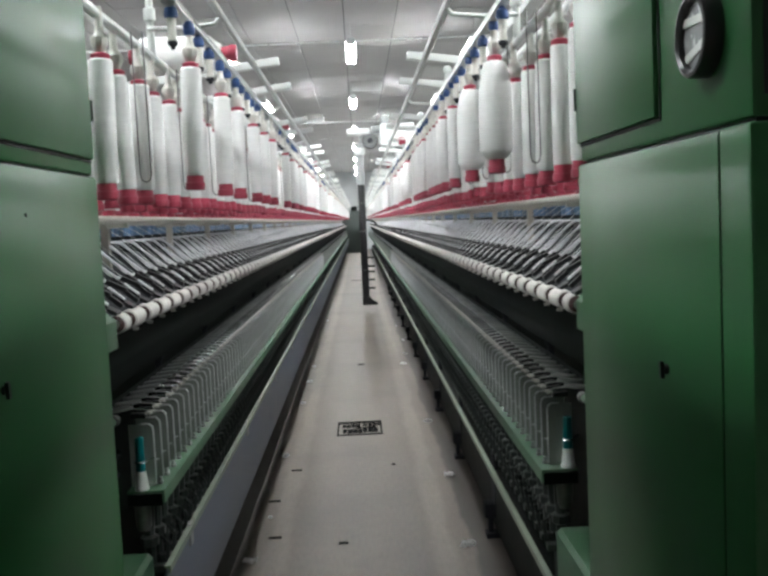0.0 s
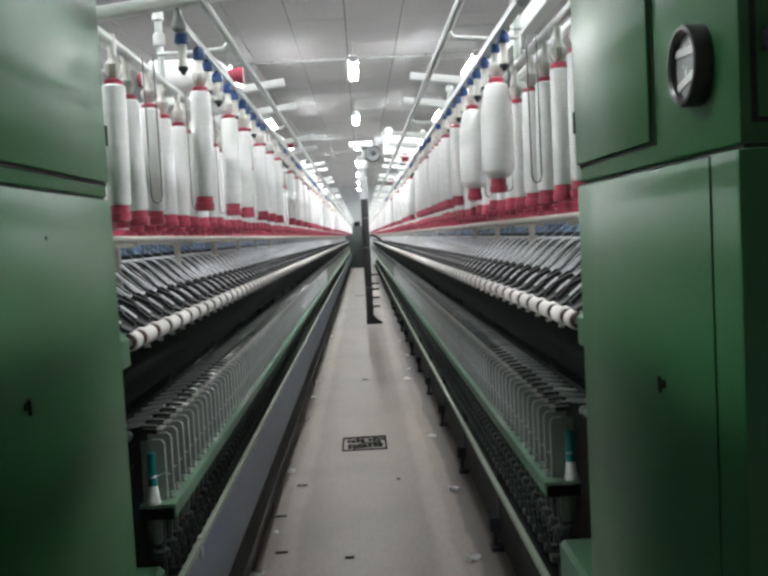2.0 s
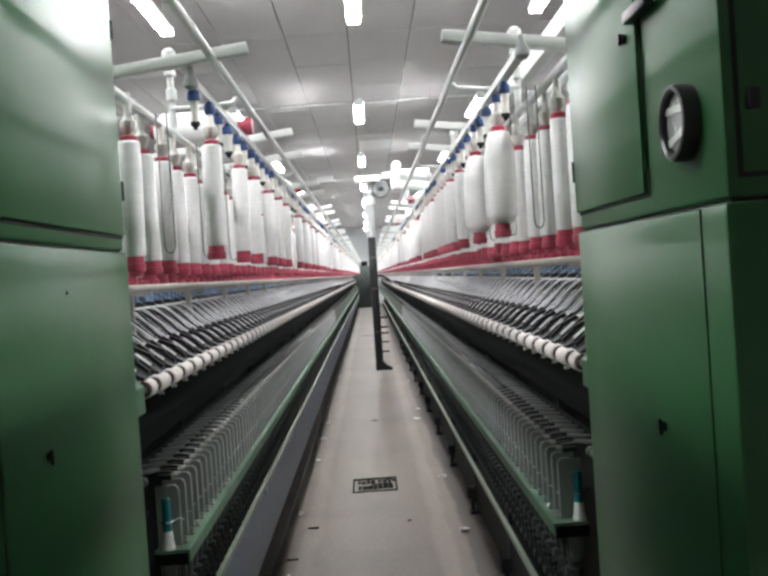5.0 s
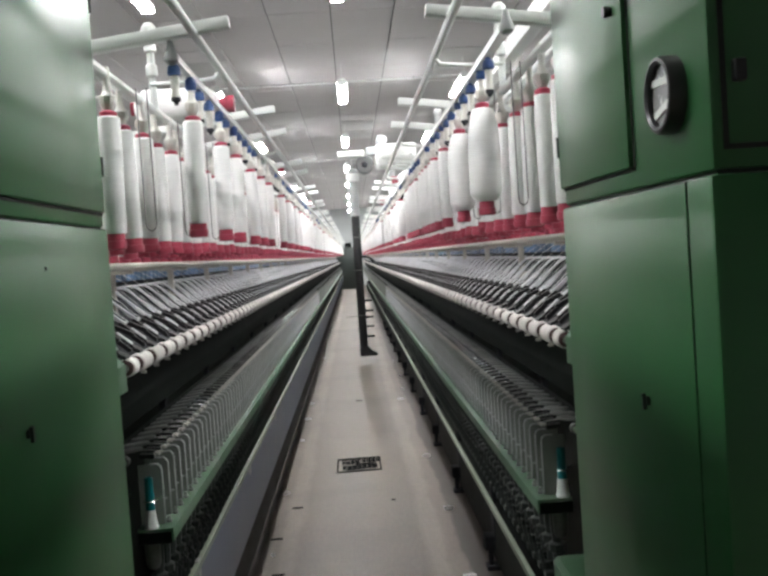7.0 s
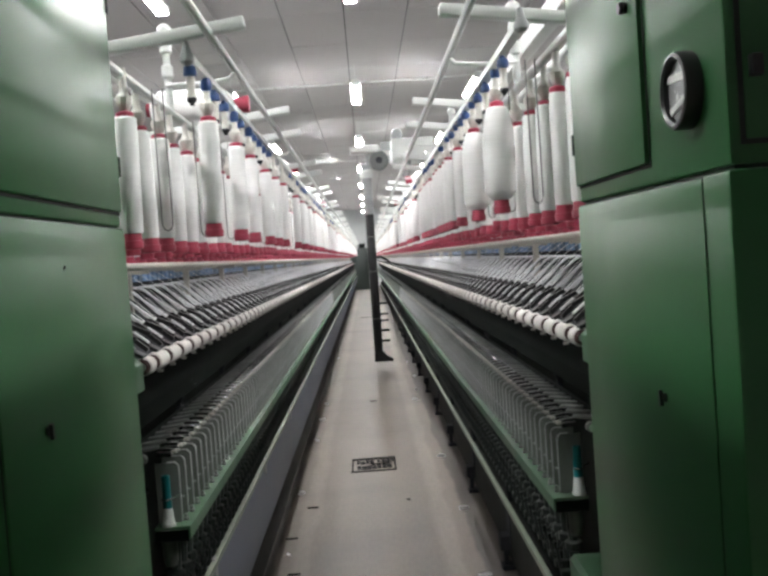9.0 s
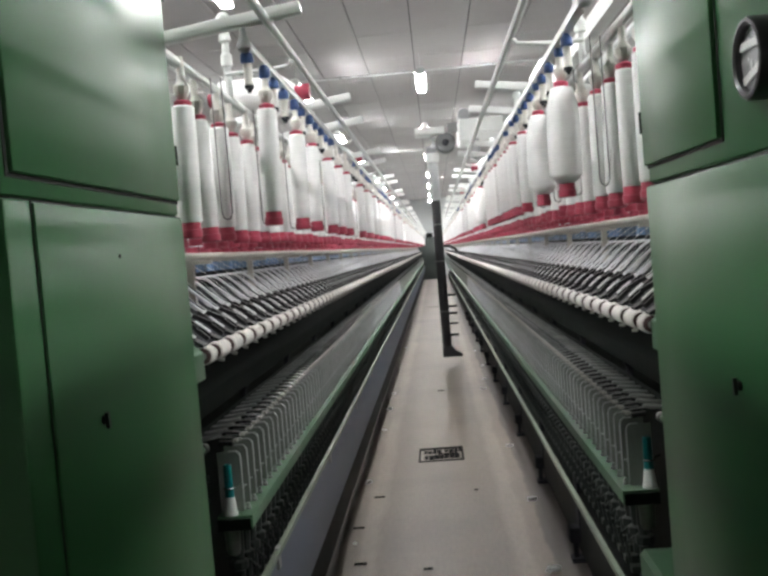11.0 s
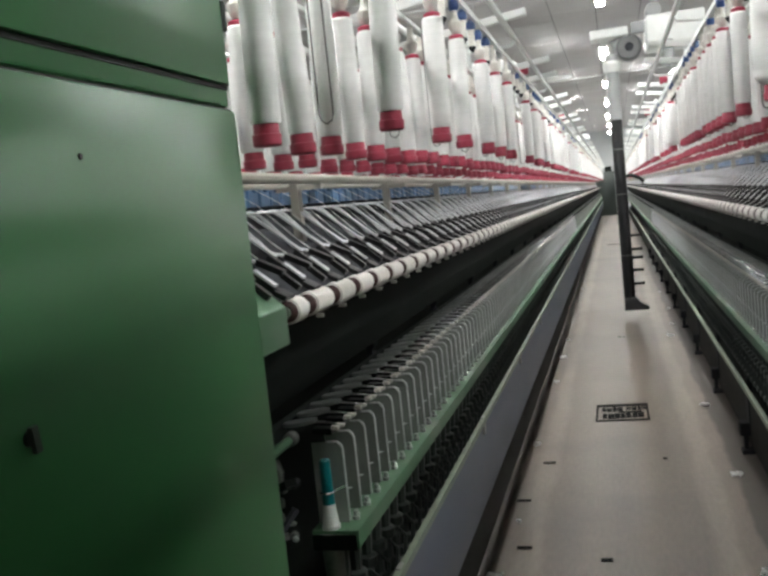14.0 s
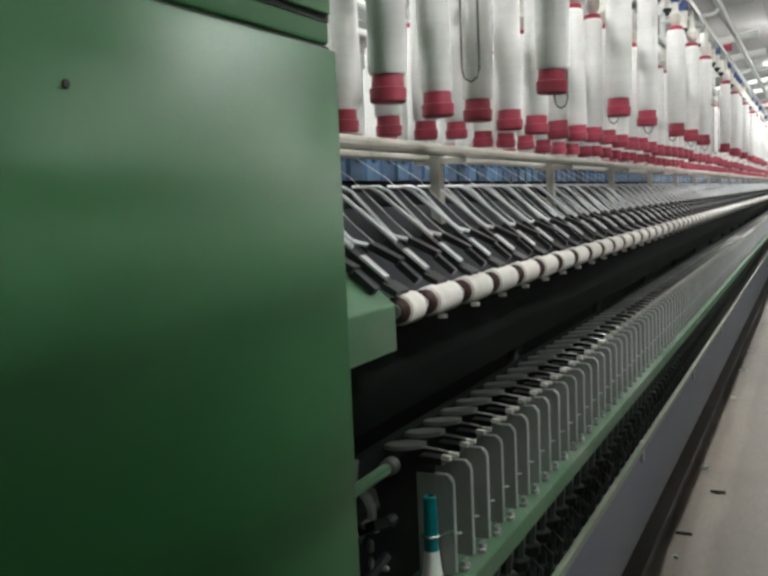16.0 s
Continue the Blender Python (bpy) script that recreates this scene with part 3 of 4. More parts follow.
    arm.bar((s * 0.512, 0.064, 1.194), (s * 0.585, 0.064, 1.252), 0.020, 0.010, (s * -0.6, 0, 0.8))
    arm.bar((s * 0.498, 0.064, 1.188), (s * 0.520, 0.064, 1.200), 0.040, 0.008)
    armm = arm.data("drafting_arm", BLACKGLOSS)
    blk = Geo().bar((s * 0.535, 0.004, 1.224), (s * 0.582, 0.002, 1.248), 0.022, 0.010)
    blk.bar((s * 0.510, 0.006, 1.196), (s * 0.54, 0.004, 1.222), 0.014, 0.010)
    blkm = blk.data("cradle_block", BLACKGLOSS)
    hd = Geo().bar((s * 0.521, 0.064, 1.2090), (s * 0.556, 0.064, 1.2375), 0.015, 0.004, (s * -0.6, 0, 0.8))
    hdm = hd.data("arm_handle", BRIGHTROD)
    rod1 = Geo().rod([(s * 0.580, 0.010, 1.246), (s * 0.606, -0.004, 1.254), (s * 0.614, -0.006, 1.260), (s * 0.680, -0.006, 1.328), (s * 0.70, -0.006, 1.337), (s * 0.715, -0.006, 1.337)], 0.0036, 6)
    rod1m = rod1.data("bent_rod", BRIGHTROD)
    rod2 = Geo().rod([(s * 0.570, 0.064, 1.250), (s * 0.664, 0.064, 1.326), (s * 0.68, 0.064, 1.335), (s * 0.715, 0.064, 1.337)], 0.0036, 6)
    rodm = rod2.data("roving_rod", BRIGHTROD)
    pl = Geo().bar((s * 0.590, 0.03, 1.238), (s * 0.690, 0.03, 1.326), 0.050, 0.003, (s * -0.65, 0, 0.76))
    plm = pl.data("guide_plate", DARKPLATE)
    strand = Geo().rod([(s * 0.775, 0.03, 1.40), (s * 0.70, 0.03, 1.352), (s * 0.62, 0.03, 1.275), (s * 0.56, 0.03, 1.225)], 0.0008, 4)
    strandm = strand.data("roving_strand", YARN)
    tip = Geo().bar((s * 0.505, 0.063, 1.138), (s * 0.492, 0.064, 1.138), 0.007, 0.006)
    tipm = tip.data("suction_tip", CREAM)
    nu = int((ye - roll_first) / (2 * PITCH))
    far_roll, far_gap, far_rod, far_pl = Geo(), Geo(), Geo(), Geo()
    yb = roll_first + 0.06
    part("roller_sleeve", Geo().lathe([(yb, 0.018), (yb + 0.003, 0.0215), (yb + 0.047, 0.0215), (yb + 0.05, 0.018)], (s * 0.503, 0, 1.165), 18, "y"), ROLLER, fr, "short pale roller sleeve")
    part("roller_end", Geo().lathe([(yb - 0.012, 0.012), (yb - 0.006, 0.0185), (yb + 0.056, 0.0185), (yb + 0.062, 0.012)], (s * 0.503, 0, 1.165), 14, "y"), ROLLEREND, fr)
    for i in range(nu):
        y = roll_first + 2 * PITCH * i
        if i < NEAR_UNITS:
            for nm, me in (("roller_sleeve", rlm), ("roller_end", rem), ("drafting_arm", armm), ("cradle_block", blkm), ("arm_handle", hdm), ("bent_rod", rod1m), ("roving_rod", rodm), ("guide_plate", plm), ("suction_tip", tipm), ("roving_strand", strandm)):
                if i == 0 and nm in ("roller_sleeve", "roller_end", "suction_tip"):
                    continue
                ob = part(nm, me, None, fr)
                ob.location = (0, y, 0)
        else:
            far_roll.lathe([(0.014, 0.0205), (0.112, 0.0205)], (s * 0.503, y, 1.165), 8, "y")
            far_rod.bar((s * 0.52, y + 0.045, 1.20), (s * 0.69, y + 0.055, 1.334), 0.012, 0.004, (s * -0.6, 0, 0.8))
            far_pl.bar((s * 0.51, y, 1.196), (s * 0.64, y, 1.265), 0.03, 0.02)
    for nm, g, m in (("far_roller", far_roll, ROLLER), ("far_rod", far_rod, BRIGHTROD), ("far_arm", far_pl, BLACKGLOSS)):
        part(nm, g, m, fr)["kind"] = "stuff"
    part("drafting_bed", Geo().prism([(s * a, b) for a, b in [(0.53, 1.155), (0.56, 1.188), (0.72, 1.30), (0.74, 1.29), (0.70, 1.12), (0.56, 1.12)]], y_first + 0.08, ye), DARKPLATE, fr, "dark sloping drafting bed")
    part("roller_shaft", Geo().lathe([(roll_first + 0.045, 0.010), (ye, 0.010)], (s * 0.503, 0, 1.165), 8, "y"), STEEL, fr)
    # green end bracket next to the first roller
    br = Geo().prism([(s * a, b) for a, b in [(0.497, 1.114), (0.497, 1.176), (0.60, 1.262), (0.62, 1.262), (0.62, 1.114)]], y_first - 0.02, roll_first + 0.040)
    part("end_bracket", br, GREEN_RAIL, fr, "light green painted end bracket", 0.003)
    part("end_rod", Geo().rod([(s * 0.52, y_first - 0.02, 0.95), (s * 0.52, rail_start - 0.005, 0.952)], 0.008, 8), GREEN_RAIL, fr)

    # drive parts beside the first spindle
    gear = Geo().lathe([(0, 0.03), (0.004, 0.034), (0.018, 0.034), (0.022, 0.03)], (s * 0.56, y_first + 0.12, 0.90), 16, "y")
    part("drive_wheel", gear, BOLTSTEEL, fr, "oily drive wheel")
    part("drive_lever", Geo().bar((s * 0.50, y_first + 0.10, 0.90), (s * 0.60, y_first + 0.17, 0.84), 0.022, 0.012), BLACK, fr)
    part("drive_lever", Geo().bar((s * 0.53, y_first + 0.08, 0.985), (s * 0.55, y_first + 0.08, 0.80), 0.012, 0.02, (0, 1, 0)), BOLTSTEEL, fr)
    rr = random.Random(7)
    for k in range(22):
        p = (s * rr.uniform(0.515, 0.59), y_first + rr.uniform(0.07, 0.19), rr.uniform(0.79, 0.925))
        r, h = rr.uniform(0.003, 0.008), rr.uniform(0.008, 0.026)
        part("drive_fitting", Geo().lathe([(0, r * 0.7), (0.003, r), (h - 0.003, r), (h, r * 0.5)], p, 8, rr.choice("xyz")), rr.choice((BOLTSTEEL, BOLTSTEEL, BOLTSTEEL, DARKPLATE, STEEL)), fr)
    for k in range(5):
        x, y, z = s * rr.uniform(0.49, 0.57), y_first + rr.uniform(0.08, 0.18), rr.uniform(0.80, 0.92)
        part("drive_link", Geo().bar((x, y, z), (x + rr.uniform(-0.04, 0.04), y + 0.02, z + rr.uniform(-0.06, 0.06)), 0.012, 0.008), rr.choice((BOLTSTEEL, DARKPLATE, BLACK)), fr)
    part("drive_collar", Geo().lathe([(0, 0.009), (0.003, 0.012), (0.02, 0.012), (0.024, 0.009)], (s * 0.52, rail_start - 0.03, 0.952), 14, "y"), BOLTSTEEL, fr, "steel collar on the end rod")
    part("spindle_cup", Geo().lathe([(0.69, 0.012), (0.70, 0.017), (0.779, 0.020)], (s * 0.480, rail_start + 0.016, 0), 14), BOLTSTEEL, fr, "grey spindle cup below the rail")
    # roving guides: two cream pipes, posts and the blue guide blocks
    part("creel_pipe", Geo().lathe([(y_first, 0.011), (ye, 0.011)], (s * 0.62, 0, 1.400), 10, "y"), CREAMPIPE, fr, "cream painted guide pipe")
    part("creel_pipe", Geo().lathe([(y_first, 0.008), (ye, 0.008)], (s * 0.70, 0, 1.392), 8, "y"), CREAMPIPE, fr, "cream painted guide pipe")
    post = bx(bx(Geo(), 0.665, 0.685, -0.012, 0.012, 1.24, 1.41), 0.61, 0.72, -0.008, 0.008, 1.378, 1.39).data("guide_post", CREAMPIPE)
    for y in np.arange(y_first + 0.75, ye, 0.84):
        ob = part("guide_post", post, STEEL, fr)
        ob.location = (0, y, 0)
    gb = bx(Geo(), 0.78, 0.80, -0.026, 0.026, 1.352, 1.392)
    gb.lathe([(1.385, 0.008), (1.40, 0.012)], (s * 0.775, 0, 0), 8)
    gbm = gb.data("roving_guide", PALEBLUE)
    far = Geo()
    for i in range(int((ye - y_first) / 0.07)):
        y = y_first + 0.05 + 0.07 * i
        if i < 110:
            ob = part("roving_guide", gbm, BLUE, fr)
            ob.location = (0, y, 0)
        else:
            bx(far, 0.78, 0.80, y - 0.026, y + 0.026, 1.352, 1.392)
    part("far_roving_guide", far, PALEBLUE, fr)["kind"] = "stuff"
    part("guide_beam", bx(Geo(), 0.80, 0.83, y_first, ye, 1.10, 1.40), DARKPLATE, fr)

    # overhead creel: posts, pipes, cross arms
    rail = Geo().prism([(s * a, b) for a, b in [(fx - 0.012, 1.877), (fx + 0.012, 1.877), (fx + 0.012, 1.895), (fx - 0.012, 1.895)]], y_first + 0.27, ye)
    part("bobbin_rail", rail, WHITEPAINT, fr, "white painted bobbin rail")
    part("rail_cap", Geo().lathe([(1.866, 0.009), (1.874, 0.017), (1.882, 0.018), (1.905, 0.009), (1.922, 0.006)], (s * fx, y_first + 0.265, 0), 12), GREYHOSE, fr, "grey plastic rail end cap")
    for xp, zp, r in ((0.50, 1.835, 0.012), (0.70, 1.838, 0.012), (0.84, 1.816, 0.012), (1.10, 1.838, 0.012), (1.28, 1.838, 0.012)):
        part("bobbin_pipe", Geo().lathe([(y_first - 0.3, r), (ye, r)], (s * xp, 0, zp), 10, "y"), WHITEPAINT, fr, "white painted bobbin pipe")
    part("upper_tube", Geo().lathe([(y_first - 0.2, 0.011), (ye, 0.011)], (s * 0.305, 0, 1.937), 10, "y"), WHITEPAINT, fr, "white tube above the bobbins")
    part("rear_tube", Geo().lathe([(y_first - 0.2, 0.014), (ye, 0.014)], (s * 0.74, 0, 2.02), 10, "y"), WHITEPAINT, fr, "white tube above the bobbins")
    tx = 0.220 if s < 0 else 0.245
    armx = Geo().bar((s * tx, 0, 1.957), (s * 0.80, 0, 1.885), 0.034, 0.028)
    armx = armx.data("cross_arm", WHITEPAINT, 0.003)
    cpost = Geo().lathe([(1.30, 0.014), (1.96, 0.014)], (s * 0.98, 0, 0), 8).data("creel_post", WHITEPAINT)
    loop = Geo().rod([(s * 0.305, 0, 1.93), (s * 0.32, 0, 1.912), (s * 0.40, 0, 1.905), (s * 0.50, 0, 1.905)], 0.007, 6).data("tube_bracket", WHITEPAINT)
    fitm = Geo().lathe([(1.835, 0.010), (1.93, 0.010), (1.935, 0.016), (1.965, 0.016), (1.97, 0.010), (2.0, 0.010), (2.005, 0.018), (2.03, 0.014), (2.05, 0.014), (2.055, 0.02), (2.075, 0.02), (2.085, 0.01)], (s * 0.50, 0, 0), 12).data("post_fitting", WHITEPAINT)
    for y0 in np.arange(1.237, ye, 1.805):
        for dy in (0.0, 0.580):
            y = y0 + dy
            if y < y_first or y > ye:
                continue
            for nm, me in (("cross_arm", armx), ("creel_post", cpost)):
                ob = part(nm, me, None, fr)
                ob.location = (0, y, 0)
        ob = part("post_fitting", fitm, None, fr, "white plastic post fitting")
        ob.location = (0, y0 + 1.01, 0)
        ob = part("tube_bracket", loop, None, fr)
        ob.location = (0, y0 + 0.98, 0)
    # long U-shaped wire guides
    lx = 0.466
    u = Geo().rod([(s * lx + dx, 0.25 * dx, z) for dx, z in ((-0.0125, 1.84), (-0.0125, 1.502), (-0.009, 1.489), (0.0, 1.483), (0.009, 1.489), (0.0125, 1.502), (0.0125, 1.84))], 0.0019, 6).data("wire_loop", BOLTSTEEL)
    for y in np.arange(loops[0], 14, loops[1]):
        ob = part("wire_loop", u, STEEL, fr)
        ob.location = (0, y, 0)
    return fr


spinning_frame(-1, START_L, 1.740, 1.672, 0.645, True, 0.362, (1.94, 0.525))
spinning_frame(1, START_R, 1.735, 1.619, 0.575, False, 0.418, (1.88, 0.40))


# ---- roving bobbins hanging in the creel ----
def bobbin_meshes(r, full, sides):
    if full:
        pk = [(0.038, 0.0215), (0.040, 0.027), (0.058, r * 0.97), (0.062, r), (0.14, r * 1.01), (0.205, r), (0.24, r * 0.95), (0.284, 0.033), (0.294, 0.029), (0.297, 0.021)]
    else:
        pk = [(0.036, r * 0.9), (0.04, r), (0.20, r * 1.03), (0.296, r), (0.300, r * 0.85)]
    pkg = Geo().lathe(pk, sides=sides)
    base = Geo().lathe([(0.0, 0.0205), (0.002, 0.0235), (0.0165, 0.0242), (0.0185, 0.0242), (0.0195, 0.0215), (0.040, 0.0205)], sides=sides)
    cap = Geo().lathe([(0.297, 0.0195), (0.309, 0.0205), (0.312, 0.016), (0.314, 0.010)], sides=sides)
    hang = Geo().lathe([(0.312, 0.006), (0.318, 0.012), (0.333, 0.019), (0.345, 0.019), (0.352, 0.012), (0.362, 0.009), (0.412, 0.007)], sides=max(8, sides // 2))
    return pkg, base, cap, hang


KINDS = []
for r, full in ((0.0215, False), (0.0232, False), (0.0255, False), (0.0445, True)):
    pkg, base, cap, hang = bobbin_meshes(r, full, 18)
    KINDS.append((pkg.data("package", YARN), base.data("base", RED), cap.data("cap", RED), hang.data("hanger", CREAM)))
BLUECAP = Geo().lathe([(0.412, 0.008), (0.404, 0.014), (0.385, 0.015), (0.378, 0.011)], sides=12).data("hanger_head", BLUE)


def bobbin(at, kind, blue):
    full = kind == 3
    b = thing("roving_bobbin", at, "full white roving bobbin with red base hanging in the creel" if full else "nearly spent white roving bobbin with red base hanging in the creel", "yarn bobbin", "creel bobbins")
    for nm, me in zip(("package", "base", "cap", "hanger"), KINDS[kind]):
        part(nm, me, None, b, "red plastic base" if nm == "base" else "")
    if blue:
        part("hanger_head", BLUECAP, None, b, "blue plastic hanger head")
    return b


HEAD = [(0.0, 0.006), (-0.006, 0.009), (-0.010, 0.0145), (-0.024, 0.0165), (-0.030, 0.016), (-0.033, 0.010)]
HEADS = {True: Geo().lathe(HEAD, sides=12).data("head", BLUE), False: Geo().lathe(HEAD, sides=12).data("head", GREYHOSE)}
STEM = Geo().lathe([(-0.033, 0.0105), (-0.072, 0.0095), (-0.076, 0.011), (-0.084, 0.011)], sides=12).data("stem", CREAM)
TIP = Geo().lathe([(-0.084, 0.0115), (-0.092, 0.0115), (-0.096, 0.006), (-0.102, 0.005)], sides=10).data("tip", DARKPLATE)


def empty_hanger(at, blue):
    b = thing("bobbin_hanger", at, "empty %s plastic bobbin hanger under the rail" % ("blue" if blue else "grey"), "bobbin hanger", "empty hangers")
    part("head", HEADS[blue], None, b)
    part("stem", STEM, None, b, "pale translucent stem")
    part("tip", TIP, None, b, "dark rubber tip")


rng = random.Random(4)
ROW_PITCH = 0.17


def creel(s, y_first, front_x, front_z, front_full, front_has, front_from, offset):
    far = [Geo(), Geo(), Geo(), Geo()]
    for row, (x, zb) in enumerate(((front_x, front_z), (0.50, 1.434), (0.70, 1.432), (0.84, 1.410))):
        n = int((END_Y - y_first - 0.2) / ROW_PITCH)
        for i in range(n):
            y = y_first + offset[row] + ROW_PITCH * i
            if y > END_Y - 0.1:
                continue
            if row == 0 and i < front_from:
                continue
            gone = row == 0 and ((i not in front_has) if i < 14 else rng.random() < 0.5)
            kind = 3 if (row == 0 and i in front_full) else rng.choice((0, 1, 1, 2, 2) if row or i < 14 else (0, 1, 2, 2, 2, 3))
            dz = rng.uniform(-0.006, 0.006)
            if y < (8.2 if row < 2 else 6.0 if row == 2 else 5.0):
                if gone:
                    empty_hanger((s * x, y, 1.877), y < 3.4 or rng.random() < 0.35)
                else:
                    b = bobbin((s * x, y, zb + dz if row else zb), kind, row == 0 and (y < 3.4 or rng.random() < 0.35))
                    b.rotation_euler = (rng.uniform(-0.02, 0.02), rng.uniform(-0.02, 0.02), rng.uniform(0, 6.28))
            elif not gone:
                r = (0.023, 0.0245, 0.027, 0.042)[kind]
                far[0].lathe([(0.036, r), (0.30, r)], (s * x, y, zb + dz), 7)
                far[1].lathe([(0.0, 0.0242), (0.019, 0.0242), (0.021, 0.0212), (0.04, 0.0205)], (s * x, y, zb + dz), 7)
                far[1].lathe([(0.297, 0.020), (0.312, 0.018)], (s * x, y, zb + dz), 6)
                if row == 0 and rng.random() < 0.12:
                    far[2].lathe([(0.37, 0.016), (0.40, 0.016)], (s * x, y, zb + dz), 6)
                far[3].lathe([(0.312, 0.012), (0.345, 0.017), (0.36, 0.008), (0.40, 0.007)], (s * x, y, zb + dz), 6)
    for x in (1.10, 1.28):
        for i in range(int((END_Y - y_first - 0.2) / ROW_PITCH)):
            y = y_first + 0.1 + x * 0.07 + ROW_PITCH * i
            r = rng.choice((0.024, 0.028, 0.034, 0.042))
            far[0].lathe([(0.036, r), (0.30, r)], (s * x, y, 1.432), 7)
            far[1].lathe([(0.0, 0.0242), (0.019, 0.0242), (0.021, 0.0212), (0.04, 0.0205)], (s * x, y, 1.432), 7)
            far[3].lathe([(0.312, 0.012), (0.345, 0.017), (0.36, 0.008), (0.40, 0.007)], (s * x, y, 1.432), 6)
    root = thing("far_bobbins", (0, 0, 0), "long rows of white roving bobbins with red bases in the creel", "yarn bobbins", kind="stuff")
    for nm, g, m in zip(("package_rows", "base_rows", "head_rows", "hanger_rows"), far, (YARNFAR, RED, BLUE, CREAM)):
        part(nm, g, m, root)["kind"] = "stuff"


creel(-1, START_L, 0.362, 1.462, (), (1, 4, 6, 9, 11, 13), 0, (0.29, 0.17, 0.25, 0.2))
creel(1, START_R, 0.418, 1.476, (4, 7), (4, 7, 10, 12, 13), 3, (0.035, 0.13, 0.2, 0.27))


# ---- first empty tubes at the frame ends ----
def cop_tube(x, y, lift):
    c = thing("spindle_tube", (x, y, 0.785), "empty teal spinning tube with a white foot on the rail", "yarn tube", "empty tubes")
    part("foot", Geo().lathe([(0.0, 0.016), (0.006, 0.016), (0.008, 0.0145), (0.045, 0.0105)], sides=16), WHITEPAINT, c, "white tapered foot")
    part("tube", Geo().lathe([(0.040, 0.0108), (0.118 + lift, 0.0095), (0.120 + lift, 0.008), (0.120 + lift, 0.006), (0.112 + lift, 0.006)], sides=16), TEAL, c, "teal plastic tube")
    part("ring", Geo().rod([(0.0125 * math.cos(a), 0.0125 * math.sin(a), 0.064) for a in np.linspace(0, 6.28, 13)], 0.002, 5), CHROME, c, "bright wire ring")
    part("traveller", Geo().rod([(0.012, 0.006, 0.064), (0.03, 0.012, 0.07)], 0.002, 5), CHROME, c)


cop_tube(-0.478, 1.755, 0.0)
cop_tube(0.492, 1.755, -0.004)


# ---- floor marking ----
def floor_mark():
    m = thing("floor_mark", (-0.018, 5.52, 0.004), "black stencilled box painted on the floor with illegible writing", "floor marking")
    w, h, t = 0.147, 0.19, 0.012
    g = Geo().box(-w, w, h - 0.05, h, -0.003, 0.0).box(-w, -w + t, -h + 0.03, h - 0.054, -0.003, 0).box(w - t, w, -h + 0.03, h - 0.054, -0.003, 0).box(-w, w, -h, -h + 0.026, -0.003, 0)
    part("border", g, BLACKPAINT, m, "thin black painted border")
    rr = random.Random(3)
    for y0, y1, x, end in ((0.02, 0.112, -0.115, 0.0), (0.04, 0.112, 0.02, 0.12), (-0.14, -0.02, -0.11, 0.11)):
        while x < end:
            w1 = rr.uniform(0.02, 0.034)
            part("bar", Geo().box(x, x + w1, y0 + rr.uniform(0, 0.02), y1 + rr.uniform(-0.015, 0.01), -0.003, 0.0), BLACKPAINT, m)
            x += w1 + rr.uniform(0.001, 0.005)
    part("bar", Geo().box(-0.02, 0.11, -0.005, 0.02, -0.003, 0.0), BLACKPAINT, m)


floor_mark()
for fx, fy, w, h in ((-0.37, 4.60, 0.030, 0.012), (-0.443, 4.07, 0.03, 0.012), (-0.392, 3.56, 0.028, 0.012), (0.17, 4.62, 0.01, 0.012), (0.0, 8.1, 0.03, 0.02), (-0.09, 3.45, 0.02, 0.012), (0.0, 20.0, 0.2, 0.06)):
    solid("floor_scrap", Geo().box(fx - w, fx + w, fy - h, fy + h, 0.0005, 0.003), BLACKPAINT, "dark scrap lying on the floor", "debris", group="floor scraps")


# ---- tufts of lint blown against the frames ----
def lint(x, y, r, seed):
    rr = random.Random(seed)
    g = Geo()
    for k in range(7):
        a = [(x + rr.uniform(-r, r), y + rr.uniform(-r, r), 0.004 + rr.uniform(0, 0.012)) for _ in range(4)]
        g.rod(a, rr.uniform(0.0015, 0.004), 5)
    solid("lint_tuft", g, YARN, "loose tuft of grey-white lint on the floor", "lint", group="lint tufts")


LINT = random.Random(11)
for fx, fy, r in ((0.43, 3.35, 0.035), (-0.47, 3.3, 0.03), (0.455, 4.35, 0.025), (0.44, 5.6, 0.03), (-0.45, 7.3, 0.03), (0.40, 8.0, 0.03), (-0.455, 4.9, 0.02)):
    lint(fx, fy, r, LINT.random())
for k in range(7):
    lint(LINT.choice((-0.46, 0.45)) + LINT.uniform(-0.03, 0.03), LINT.uniform(3.2, 13), LINT.uniform(0.008, 0.02), LINT.random())


